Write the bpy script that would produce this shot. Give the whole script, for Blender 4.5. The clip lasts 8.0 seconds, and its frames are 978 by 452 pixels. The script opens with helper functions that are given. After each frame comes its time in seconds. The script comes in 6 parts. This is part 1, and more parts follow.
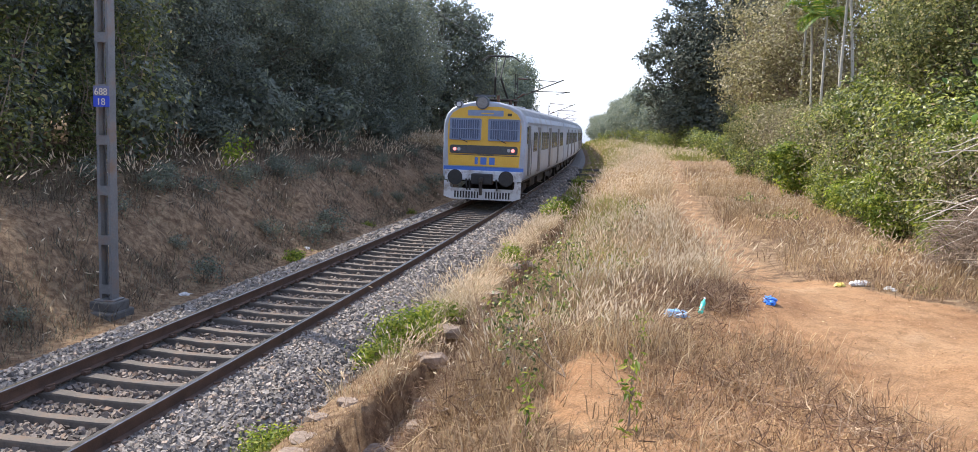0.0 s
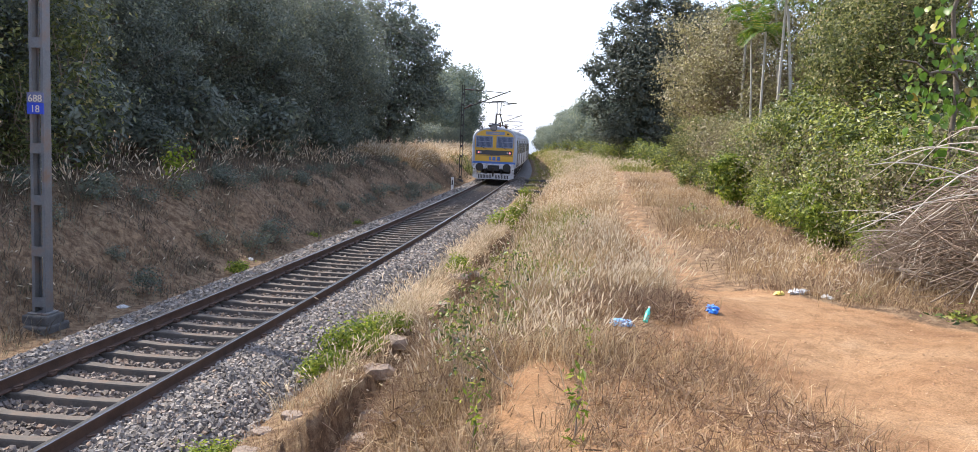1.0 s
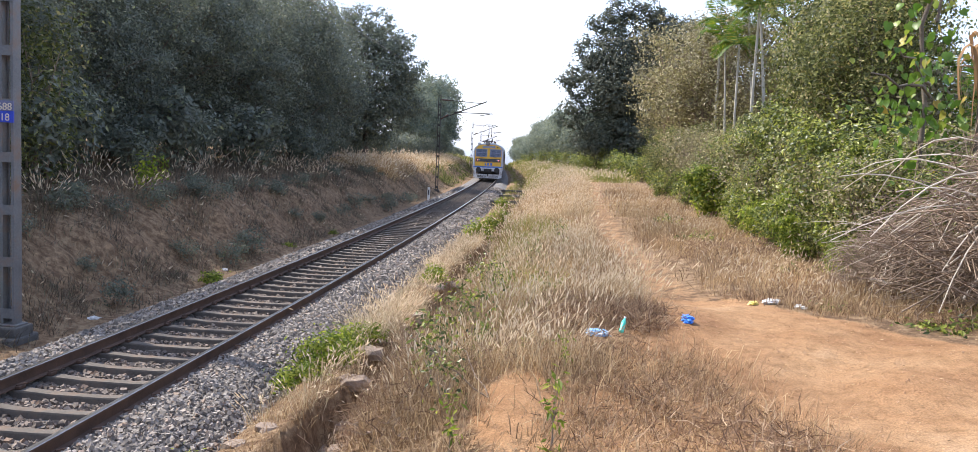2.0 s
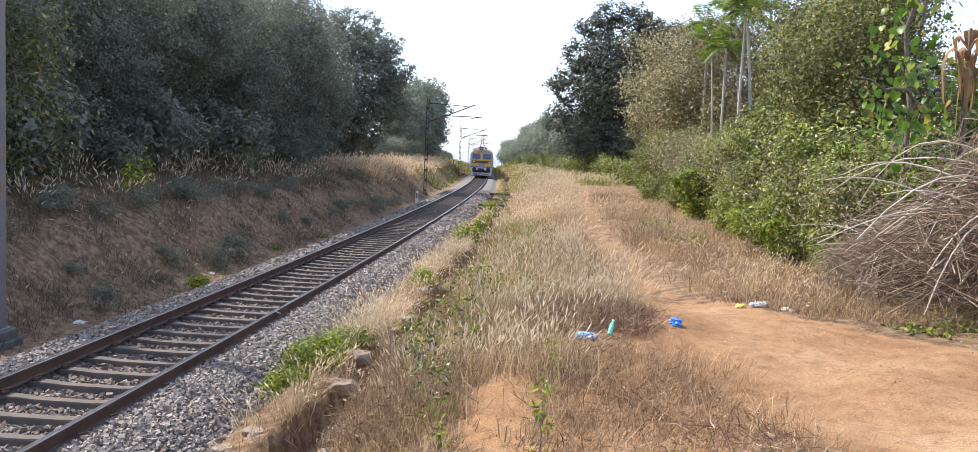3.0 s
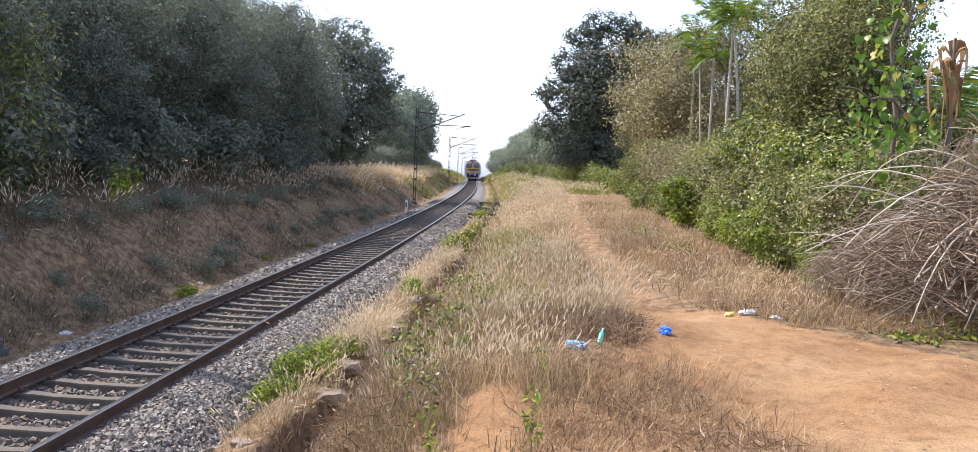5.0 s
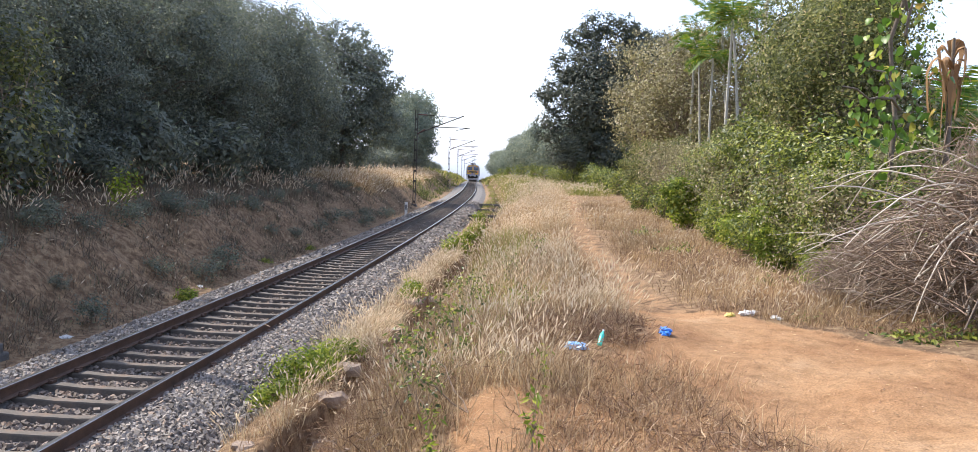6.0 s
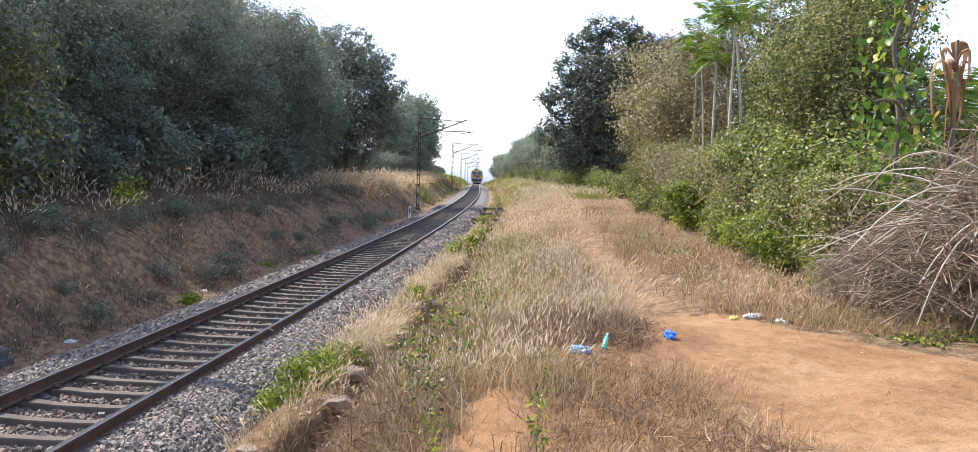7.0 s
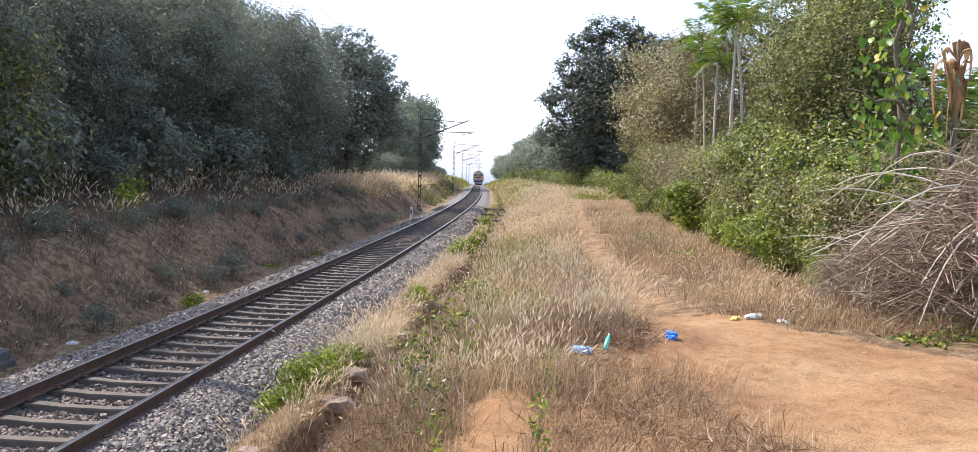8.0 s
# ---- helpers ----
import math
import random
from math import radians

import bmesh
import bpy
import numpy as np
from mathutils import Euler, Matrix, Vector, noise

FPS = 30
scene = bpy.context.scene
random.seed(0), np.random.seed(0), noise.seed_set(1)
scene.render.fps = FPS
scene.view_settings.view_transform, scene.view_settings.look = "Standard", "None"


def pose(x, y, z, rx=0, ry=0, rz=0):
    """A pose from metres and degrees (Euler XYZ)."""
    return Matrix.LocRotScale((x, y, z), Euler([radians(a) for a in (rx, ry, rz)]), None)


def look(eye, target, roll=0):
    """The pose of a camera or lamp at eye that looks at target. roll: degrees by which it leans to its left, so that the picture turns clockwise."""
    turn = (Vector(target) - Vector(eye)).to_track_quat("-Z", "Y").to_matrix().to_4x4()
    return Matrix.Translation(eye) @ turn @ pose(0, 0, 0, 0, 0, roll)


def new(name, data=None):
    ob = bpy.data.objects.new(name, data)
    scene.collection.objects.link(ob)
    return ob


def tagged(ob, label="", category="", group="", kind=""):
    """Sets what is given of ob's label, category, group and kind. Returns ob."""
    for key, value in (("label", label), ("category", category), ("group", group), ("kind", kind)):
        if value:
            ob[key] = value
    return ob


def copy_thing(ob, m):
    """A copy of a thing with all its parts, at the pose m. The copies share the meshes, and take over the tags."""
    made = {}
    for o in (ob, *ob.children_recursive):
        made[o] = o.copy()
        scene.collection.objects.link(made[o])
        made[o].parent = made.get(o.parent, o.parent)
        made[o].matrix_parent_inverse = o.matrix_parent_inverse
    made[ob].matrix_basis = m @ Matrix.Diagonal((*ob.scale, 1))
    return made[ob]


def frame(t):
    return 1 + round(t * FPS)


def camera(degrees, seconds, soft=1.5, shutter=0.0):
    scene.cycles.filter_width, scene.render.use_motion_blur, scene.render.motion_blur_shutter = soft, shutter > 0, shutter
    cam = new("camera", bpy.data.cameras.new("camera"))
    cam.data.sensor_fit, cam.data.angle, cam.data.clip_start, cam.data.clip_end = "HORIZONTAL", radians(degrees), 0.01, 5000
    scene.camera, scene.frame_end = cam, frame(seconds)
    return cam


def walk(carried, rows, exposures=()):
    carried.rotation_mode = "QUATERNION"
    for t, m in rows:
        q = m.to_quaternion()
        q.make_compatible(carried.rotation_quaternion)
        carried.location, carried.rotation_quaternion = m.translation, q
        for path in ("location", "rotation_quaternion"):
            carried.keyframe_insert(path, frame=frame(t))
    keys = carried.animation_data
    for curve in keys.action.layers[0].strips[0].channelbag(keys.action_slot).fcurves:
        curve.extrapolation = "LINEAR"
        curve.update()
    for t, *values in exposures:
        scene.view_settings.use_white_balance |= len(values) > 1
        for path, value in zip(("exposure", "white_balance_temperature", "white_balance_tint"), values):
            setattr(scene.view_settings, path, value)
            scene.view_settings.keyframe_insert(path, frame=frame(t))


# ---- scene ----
# ---------------- camera ----------------
EYE_Z = 2.98
cam = camera(61.0, 8.0, soft=0.3)
TURNS = [(0.0, 0.78, -6.68, -2.03), (0.5, -1.29, -6.25, -2.15), (1.0, -2.86, -5.83, -2.37), (1.5, -3.82, -5.35, -2.47),
         (2.0, -4.48, -5.05, -2.57), (3.5, -5.54, -4.67, -2.56), (4.0, -5.76, -4.48, -2.59), (4.5, -5.94, -4.26, -2.61),
         (6.0, -6.05, -4.01, -2.23), (6.5, -5.95, -3.90, -2.07), (7.0, -5.81, -3.77, -2.05), (7.5, -5.73, -3.70, -1.99),
         (8.0, -5.72, -3.72, -1.94)]
walk(cam, [(t, pose(0, 0, EYE_Z, 90 + p, r, y)) for t, y, p, r in TURNS])

# ---------------- light ----------------
SUN_AZ, SUN_EL = radians(-58), radians(49)
to_sun = Vector((math.sin(SUN_AZ) * math.cos(SUN_EL), math.cos(SUN_AZ) * math.cos(SUN_EL), math.sin(SUN_EL)))
world = bpy.data.worlds.new("sky")
scene.world = world
world.use_nodes = True
wn = world.node_tree
sky = wn.nodes.new("ShaderNodeTexSky")
sky.sky_type = "NISHITA"
sky.sun_disc = False
sky.sun_elevation, sky.sun_rotation = SUN_EL, SUN_AZ
sky.air_density, sky.dust_density, sky.ozone_density = 1.0, 2.0, 1.0
veil = wn.nodes.new("ShaderNodeMix")  # even bright haze over the whole sky
veil.data_type, veil.blend_type = "RGBA", "ADD"
veil.inputs[0].default_value = 1.0
veil.inputs[7].default_value = (2.9, 3.4, 5.1, 1)
wn.links.new(sky.outputs["Color"], veil.inputs[6])
wn.nodes["Background"].inputs["Strength"].default_value = 0.105
wn.links.new(veil.outputs[2], wn.nodes["Background"].inputs["Color"])
sun = new("sun", bpy.data.lights.new("sun", "SUN"))
sun.data.energy, sun.data.angle, sun.data.color = 4.6, radians(0.6), (1.0, 0.93, 0.84)
sun.matrix_basis = look(to_sun * 100, (0, 0, 0))
scene.view_settings.exposure = 0.88


# ---------------- materials ----------------
def node(nt, kind, **inputs):
    n = nt.nodes.new(kind)
    for k, v in inputs.items():
        n.inputs[k.replace("_", " ")].default_value = v
    return n


def ramp(nt, src, stops):
    r = nt.nodes.new("ShaderNodeValToRGB")
    while len(r.color_ramp.elements) < len(stops):
        r.color_ramp.elements.new(0.5)
    for e, (p, c) in zip(r.color_ramp.elements, stops):
        e.position, e.color = p, (*c, 1)
    nt.links.new(src, r.inputs["Fac"])
    return r.outputs["Color"]


def start(name):
    m = bpy.data.materials.new(name)
    m.use_nodes = True
    nt = m.node_tree
    return m, nt, nt.nodes["Principled BSDF"]


def mixed(nt, fac, a, b, mode="MIX"):
    n = nt.nodes.new("ShaderNodeMix")
    n.data_type, n.blend_type = "RGBA", mode
    for sock, v in ((n.inputs[0], fac), (n.inputs[6], a), (n.inputs[7], b)):
        if isinstance(v, (int, float)):
            sock.default_value = v
        elif isinstance(v, tuple):
            sock.default_value = (*v, 1)
        else:
            nt.links.new(v, sock)
    return n.outputs[2]


def worn(name, dark, light, scale=4.0, fine=60.0, rough=0.6, metal=0.0, bump=0.2, dist=0.01, stain=None, stain_scale=0.8):
    """A surface with variation at two scales, optional stains and fine relief."""
    m, nt, bs = start(name)
    co = nt.nodes.new("ShaderNodeTexCoord").outputs["Object"]
    a = node(nt, "ShaderNodeTexNoise", Scale=scale, Detail=6.0, Roughness=0.6)
    b = node(nt, "ShaderNodeTexNoise", Scale=fine, Detail=3.0)
    for n in (a, b):
        nt.links.new(co, n.inputs["Vector"])
    f = nt.nodes.new("ShaderNodeMath")
    f.operation = "MULTIPLY_ADD"
    f.inputs[1].default_value = 0.35
    nt.links.new(b.outputs["Fac"], f.inputs[0])
    g = nt.nodes.new("ShaderNodeMath")
    g.operation = "MULTIPLY"
    g.inputs[1].default_value = 0.65
    nt.links.new(a.outputs["Fac"], g.inputs[0])
    nt.links.new(g.outputs[0], f.inputs[2])
    col = ramp(nt, f.outputs[0], [(0.3, dark), (0.7, light)])
    if stain:
        c = node(nt, "ShaderNodeTexNoise", Scale=stain_scale, Detail=5.0, Roughness=0.65)
        nt.links.new(co, c.inputs["Vector"])
        k = ramp(nt, c.outputs["Fac"], [(0.5, (0, 0, 0)), (0.68, (1, 1, 1))])
        col = mixed(nt, k, col, stain)
    nt.links.new(col, bs.inputs["Base Color"])
    bs.inputs["Roughness"].default_value, bs.inputs["Metallic"].default_value = rough, metal
    if bump:
        bp = node(nt, "ShaderNodeBump", Strength=bump, Distance=dist)
        nt.links.new(f.outputs[0], bp.inputs["Height"])
        nt.links.new(bp.outputs["Normal"], bs.inputs["Normal"])
    return m


def leafy(name, stops, through_light=0.35, rough=0.55, gloss=0.35, source="island"):
    """Foliage: each leaf its own tint, some light passing through the blade."""
    m, nt, bs = start(name)
    geo = nt.nodes.new("ShaderNodeNewGeometry")
    pick = nt.nodes.new("ShaderNodeObjectInfo").outputs["Random"] if source == "object" else geo.outputs["Random Per Island"]
    col = ramp(nt, pick, stops)
    pos = node(nt, "ShaderNodeTexNoise", Scale=0.45, Detail=3.0)
    nt.links.new(geo.outputs["Position"], pos.inputs["Vector"])
    k = ramp(nt, pos.outputs["Fac"], [(0.3, (0.72, 0.74, 0.7)), (0.7, (1.2, 1.15, 1.0))])
    col = mixed(nt, 1.0, col, k, "MULTIPLY")
    nt.links.new(col, bs.inputs["Base Color"])
    bs.inputs["Roughness"].default_value = rough
    bs.inputs["Specular IOR Level"].default_value = gloss
    tr = nt.nodes.new("ShaderNodeBsdfTranslucent")
    nt.links.new(col, tr.inputs["Color"])
    mx = nt.nodes.new("ShaderNodeMixShader")
    mx.inputs[0].default_value = through_light
    nt.links.new(bs.outputs[0], mx.inputs[1])
    nt.links.new(tr.outputs[0], mx.inputs[2])
    nt.links.new(mx.outputs[0], nt.nodes["Material Output"].inputs["Surface"])
    return m


def glow(name, colour, strength):
    m, nt, bs = start(name)
    bs.inputs["Base Color"].default_value = (*colour, 1)
    bs.inputs["Emission Color"].default_value = (*colour, 1)
    bs.inputs["Emission Strength"].default_value = strength
    return m


# Leaf tints raised and greyed so the colour holds the forest's hazy veil.
M_FOREST = leafy("forest_leaf", [(0, (0.10, 0.122, 0.105)), (0.5, (0.14, 0.163, 0.135)), (0.9, (0.18, 0.205, 0.155)), (1, (0.24, 0.27, 0.14))], 0.42, 0.6, 0.8)
# Leaves of far trees: distance haze is mixed into this pale colour.
M_FARLEAF = leafy("hazed_leaf", [(0, (0.13, 0.165, 0.145)), (0.5, (0.17, 0.21, 0.175)), (1, (0.24, 0.275, 0.19))], 0.4, 0.6, 0.5)
M_DARKLEAF = leafy("dark_glossy_leaf", [(0, (0.05, 0.065, 0.052)), (0.6, (0.075, 0.09, 0.068)), (1, (0.14, 0.15, 0.11))], 0.3, 0.55, 0.45)
M_BROWNLEAF = leafy("dry_season_leaf", [(0, (0.12, 0.105, 0.062)), (0.45, (0.23, 0.205, 0.11)), (0.8, (0.31, 0.29, 0.14)), (1, (0.56, 0.50, 0.38))], 0.45, 0.5, 0.5)
M_SHRUB = leafy("shrub_leaf", [(0, (0.04, 0.06, 0.016)), (0.5, (0.115, 0.155, 0.028)), (0.85, (0.31, 0.35, 0.062)), (0.97, (0.44, 0.46, 0.12)), (1, (0.36, 0.28, 0.13))], 0.5, 0.4, 0.6)
M_LIME = leafy("fresh_leaf", [(0, (0.08, 0.13, 0.02)), (0.6, (0.21, 0.28, 0.035)), (1, (0.44, 0.46, 0.09))], 0.6)
M_OLIVE = leafy("olive_leaf", [(0, (0.045, 0.058, 0.022)), (0.55, (0.125, 0.145, 0.045)), (0.9, (0.28, 0.285, 0.10)), (1, (0.46, 0.38, 0.21))], 0.48)
M_PALM = leafy("palm_leaf", [(0, (0.05, 0.11, 0.015)), (0.6, (0.10, 0.19, 0.025)), (1, (0.30, 0.27, 0.04))], 0.45)
M_STRAW = leafy("dry_grass", [(0, (0.20, 0.125, 0.075)), (0.4, (0.40, 0.285, 0.175)), (0.85, (0.60, 0.455, 0.305)), (1, (0.66, 0.53, 0.37))], 0.4, 0.7, 0.2)
M_PLUME = leafy("grass_plume", [(0, (0.52, 0.41, 0.31)), (0.6, (0.70, 0.59, 0.48)), (1, (0.80, 0.72, 0.62))], 0.5, 0.8, 0.1)
M_PALESTRAW = leafy("bleached_grass", [(0, (0.26, 0.205, 0.145)), (0.5, (0.46, 0.385, 0.28)), (1, (0.64, 0.56, 0.44))], 0.4, 0.75, 0.15)
M_GREENGRASS = leafy("green_grass", [(0, (0.12, 0.15, 0.04)), (0.5, (0.22, 0.24, 0.07)), (1, (0.42, 0.36, 0.15))], 0.45, 0.7, 0.2)
# Darker and greyer than the dry grass: forest shade is in the colour.
M_BANKGRASS = leafy("bank_grass_with_shade", [(0, (0.08, 0.062, 0.05)), (0.5, (0.14, 0.112, 0.09)), (0.85, (0.27, 0.23, 0.19)), (1, (0.12, 0.145, 0.09))], 0.35, 0.75, 0.15)
M_DRYLEAF = leafy("dead_banana_leaf", [(0, (0.17, 0.09, 0.045)), (0.5, (0.28, 0.16, 0.08)), (1, (0.42, 0.28, 0.16))], 0.3, 0.7)
M_CLIMBONE = leafy("climber_leaf_single", [(0, (0.06, 0.13, 0.02)), (0.6, (0.12, 0.22, 0.03)), (0.9, (0.24, 0.32, 0.05)), (1, (0.42, 0.30, 0.06))], 0.45, 0.4, source="object")
M_DEADGRASS = leafy("dead_grass_mat", [(0, (0.15, 0.095, 0.062)), (0.45, (0.31, 0.205, 0.13)), (0.85, (0.47, 0.34, 0.225)), (1, (0.56, 0.44, 0.29))], 0.35, 0.8, 0.1)
M_BRUSH = leafy("dry_stalk", [(0, (0.10, 0.065, 0.05)), (0.5, (0.23, 0.145, 0.105)), (0.85, (0.38, 0.27, 0.19)), (1, (0.55, 0.43, 0.33))], 0.25, 0.8, 0.1)
M_BARK = worn("bark", (0.07, 0.055, 0.04), (0.20, 0.165, 0.125), 3, 40, 0.9, bump=0.6, dist=0.02)
M_PALEBARK = worn("pale_palm_trunk", (0.26, 0.24, 0.19), (0.48, 0.45, 0.38), 2, 30, 0.85, bump=0.3)
M_TWIG = worn("dry_twig", (0.11, 0.075, 0.052), (0.32, 0.24, 0.175), 2.5, 40, 0.85, bump=0.3)
M_PALETWIG = worn("bleached_branch", (0.42, 0.36, 0.28), (0.66, 0.60, 0.50), 3, 40, 0.8, bump=0.3)


def ground_material():
    m, nt, bs = start("earth")
    geo = nt.nodes.new("ShaderNodeNewGeometry").outputs["Position"]
    att = nt.nodes.new("ShaderNodeAttribute")
    att.attribute_name = "bare"
    big = node(nt, "ShaderNodeTexNoise", Scale=0.7, Detail=8.0, Roughness=0.65)
    mid = node(nt, "ShaderNodeTexNoise", Scale=6.0, Detail=6.0, Roughness=0.7)
    fine = node(nt, "ShaderNodeTexNoise", Scale=70.0, Detail=4.0, Roughness=0.7)
    for n in (big, mid, fine):
        nt.links.new(geo, n.inputs["Vector"])
    dirt = ramp(nt, big.outputs["Fac"], [(0.3, (0.225, 0.12, 0.062)), (0.45, (0.31, 0.178, 0.092)), (0.58, (0.36, 0.222, 0.12)), (0.72, (0.40, 0.275, 0.17))])
    litter = ramp(nt, mid.outputs["Fac"], [(0.3, (0.12, 0.075, 0.045)), (0.5, (0.21, 0.14, 0.085)), (0.7, (0.33, 0.245, 0.15))])
    edge = nt.nodes.new("ShaderNodeMath")
    edge.operation = "MULTIPLY_ADD"
    edge.inputs[1].default_value, edge.inputs[2].default_value = 0.9, -0.45
    nt.links.new(mid.outputs["Fac"], edge.inputs[0])
    add = nt.nodes.new("ShaderNodeMath")
    add.use_clamp = True
    nt.links.new(att.outputs["Fac"], add.inputs[0])
    nt.links.new(edge.outputs[0], add.inputs[1])
    k = ramp(nt, add.outputs[0], [(0.35, (0, 0, 0)), (0.62, (1, 1, 1))])
    col = mixed(nt, k, litter, dirt)
    speck = ramp(nt, fine.outputs["Fac"], [(0.32, (0.62, 0.60, 0.58)), (0.6, (1.1, 1.09, 1.08))])
    blot = ramp(nt, mid.outputs["Fac"], [(0.34, (0.74, 0.72, 0.70)), (0.56, (1.05, 1.05, 1.05))])
    col = mixed(nt, 1.0, col, blot, "MULTIPLY")
    col = mixed(nt, 1.0, col, speck, "MULTIPLY")
    nt.links.new(col, bs.inputs["Base Color"])
    bs.inputs["Roughness"].default_value = 0.95
    bs.inputs["Specular IOR Level"].default_value = 0.15
    s = nt.nodes.new("ShaderNodeMath")
    s.operation = "MULTIPLY_ADD"
    s.inputs[1].default_value = 0.3
    nt.links.new(fine.outputs["Fac"], s.inputs[0])
    nt.links.new(mid.outputs["Fac"], s.inputs[2])
    bp = node(nt, "ShaderNodeBump", Strength=0.9, Distance=0.06)
    nt.links.new(s.outputs[0], bp.inputs["Height"])
    nt.links.new(bp.outputs["Normal"], bs.inputs["Normal"])
    return m


def stone_material(name, tint):
    m, nt, bs = start(name)
    geo = nt.nodes.new("ShaderNodeNewGeometry")
    col = ramp(nt, geo.outputs["Random Per Island"], [(0, (0.10, 0.09, 0.083)), (0.45, (0.21, 0.198, 0.187)), (0.85, (0.38, 0.36, 0.34)), (1, (0.30, 0.23, 0.18))])
    n = node(nt, "ShaderNodeTexNoise", Scale=45.0, Detail=5.0)
    nt.links.new(geo.outputs["Position"], n.inputs["Vector"])
    col = mixed(nt, 1.0, col, ramp(nt, n.outputs["Fac"], [(0.3, (0.7, 0.68, 0.66)), (0.7, (1.15, 1.15, 1.15))]), "MULTIPLY")
    col = mixed(nt, 1.0, col, tint, "MULTIPLY")
    nt.links.new(col, bs.inputs["Base Color"])
    bs.inputs["Roughness"].default_value = 0.85
    return m


M_CRUMB = worn("laterite_crumbs", (0.28, 0.155, 0.085), (0.44, 0.29, 0.18), 30, 80, 0.95, 0, 0)
M_EARTH = ground_material()
M_STONE = stone_material("ballast_stone", (0.86, 0.81, 0.755))
M_STAINED = stone_material("rust_stained_stone", (0.62, 0.53, 0.46))
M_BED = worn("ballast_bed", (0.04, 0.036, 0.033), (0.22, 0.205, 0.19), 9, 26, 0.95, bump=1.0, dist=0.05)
M_SLEEPER = worn("sleeper_concrete", (0.05, 0.041, 0.034), (0.135, 0.115, 0.096), 3, 50, 0.9, bump=0.3, stain=(0.12, 0.08, 0.055), stain_scale=3)
M_RAILSIDE = worn("rusty_rail", (0.045, 0.027, 0.02), (0.13, 0.075, 0.05), 4, 60, 0.75, 0.2, 0.2)
M_RAILTOP = worn("polished_rail_head", (0.20, 0.175, 0.155), (0.42, 0.39, 0.36), 3, 30, 0.28, 1.0, 0.05)
M_STEEL = worn("weathered_galvanised_steel", (0.12, 0.122, 0.125), (0.24, 0.24, 0.24), 2, 30, 0.6, 0.3, 0.1, stain=(0.22, 0.15, 0.11), stain_scale=2)
# Far masts stand against the light; that darkness is put into this colour.
M_BACKLITSTEEL = worn("backlit_dark_steel", (0.035, 0.03, 0.027), (0.085, 0.072, 0.062), 3, 30, 0.75, 0.2, 0.1)
M_MASTBASE = worn("dark_concrete", (0.05, 0.048, 0.046), (0.14, 0.13, 0.12), 5, 40, 0.9, bump=0.4)
M_WIRE = worn("copper_wire", (0.10, 0.09, 0.085), (0.2, 0.17, 0.15), 3, 30, 0.5, 0.8, 0)
M_PORCELAIN = worn("brown_porcelain", (0.07, 0.035, 0.025), (0.12, 0.06, 0.04), 3, 20, 0.25, 0, 0)
M_SIGNBLUE = worn("blue_enamel", (0.03, 0.06, 0.42), (0.05, 0.09, 0.55), 6, 40, 0.35, 0, 0)
M_SIGNGREY = worn("faded_enamel", (0.10, 0.11, 0.22), (0.20, 0.20, 0.30), 8, 40, 0.5, 0, 0)
M_SIGNTAN = worn("pale_lettering", (0.60, 0.50, 0.38), (0.75, 0.66, 0.52), 6, 40, 0.5, 0, 0)
M_WHITEPAINT = worn("white_post_paint", (0.55, 0.54, 0.52), (0.8, 0.79, 0.76), 4, 40, 0.7, 0, 0.1)
M_BODY = worn("pale_blue_coach_paint", (0.30, 0.335, 0.40), (0.40, 0.44, 0.51), 0.8, 12, 0.4, 0, 0.03, stain=(0.27, 0.26, 0.26), stain_scale=0.7)
M_YELLOW = worn("yellow_coach_paint", (0.60, 0.34, 0.035), (0.72, 0.44, 0.06), 2, 25, 0.4, 0, 0.03)
M_BLUE = worn("blue_band_paint", (0.04, 0.12, 0.40), (0.07, 0.17, 0.50), 2, 25, 0.4, 0, 0.03)
M_ROOF = worn("grey_coach_roof", (0.25, 0.27, 0.30), (0.42, 0.44, 0.47), 1.2, 15, 0.6, 0.1, 0.05)
M_UNDER = worn("grimy_underframe", (0.022, 0.019, 0.017), (0.075, 0.062, 0.052), 3, 30, 0.85, 0.2, 0.2)
M_BLACK = worn("black_rubber", (0.012, 0.012, 0.012), (0.035, 0.034, 0.033), 5, 40, 0.7, 0, 0.1)
M_SKIRT = worn("white_skirt_paint", (0.44, 0.45, 0.47), (0.66, 0.67, 0.68), 2, 25, 0.55, 0, 0.05, stain=(0.25, 0.21, 0.18), stain_scale=3)
M_GRILLE = worn("grille_blue_grey", (0.15, 0.20, 0.31), (0.25, 0.31, 0.43), 5, 40, 0.5, 0.2, 0)
# The blue base colour stands in for sky mirrored in the panes.
M_SCREEN = worn("windscreen_sky_tint", (0.05, 0.08, 0.15), (0.09, 0.13, 0.22), 3, 30, 0.15, 0, 0)
M_PANEL = worn("charcoal_lamp_panel", (0.03, 0.032, 0.036), (0.07, 0.072, 0.078), 5, 40, 0.45, 0, 0)
M_DOOR = worn("grey_coach_door", (0.05, 0.055, 0.066), (0.10, 0.11, 0.125), 2, 20, 0.5, 0.1, 0.05)
M_LAMPRED = glow("tail_lamp_lens", (1.0, 0.22, 0.2), 1.3)
M_LAMPCLEAR = worn("lamp_glass", (0.35, 0.36, 0.38), (0.5, 0.51, 0.53), 8, 40, 0.15, 0, 0)
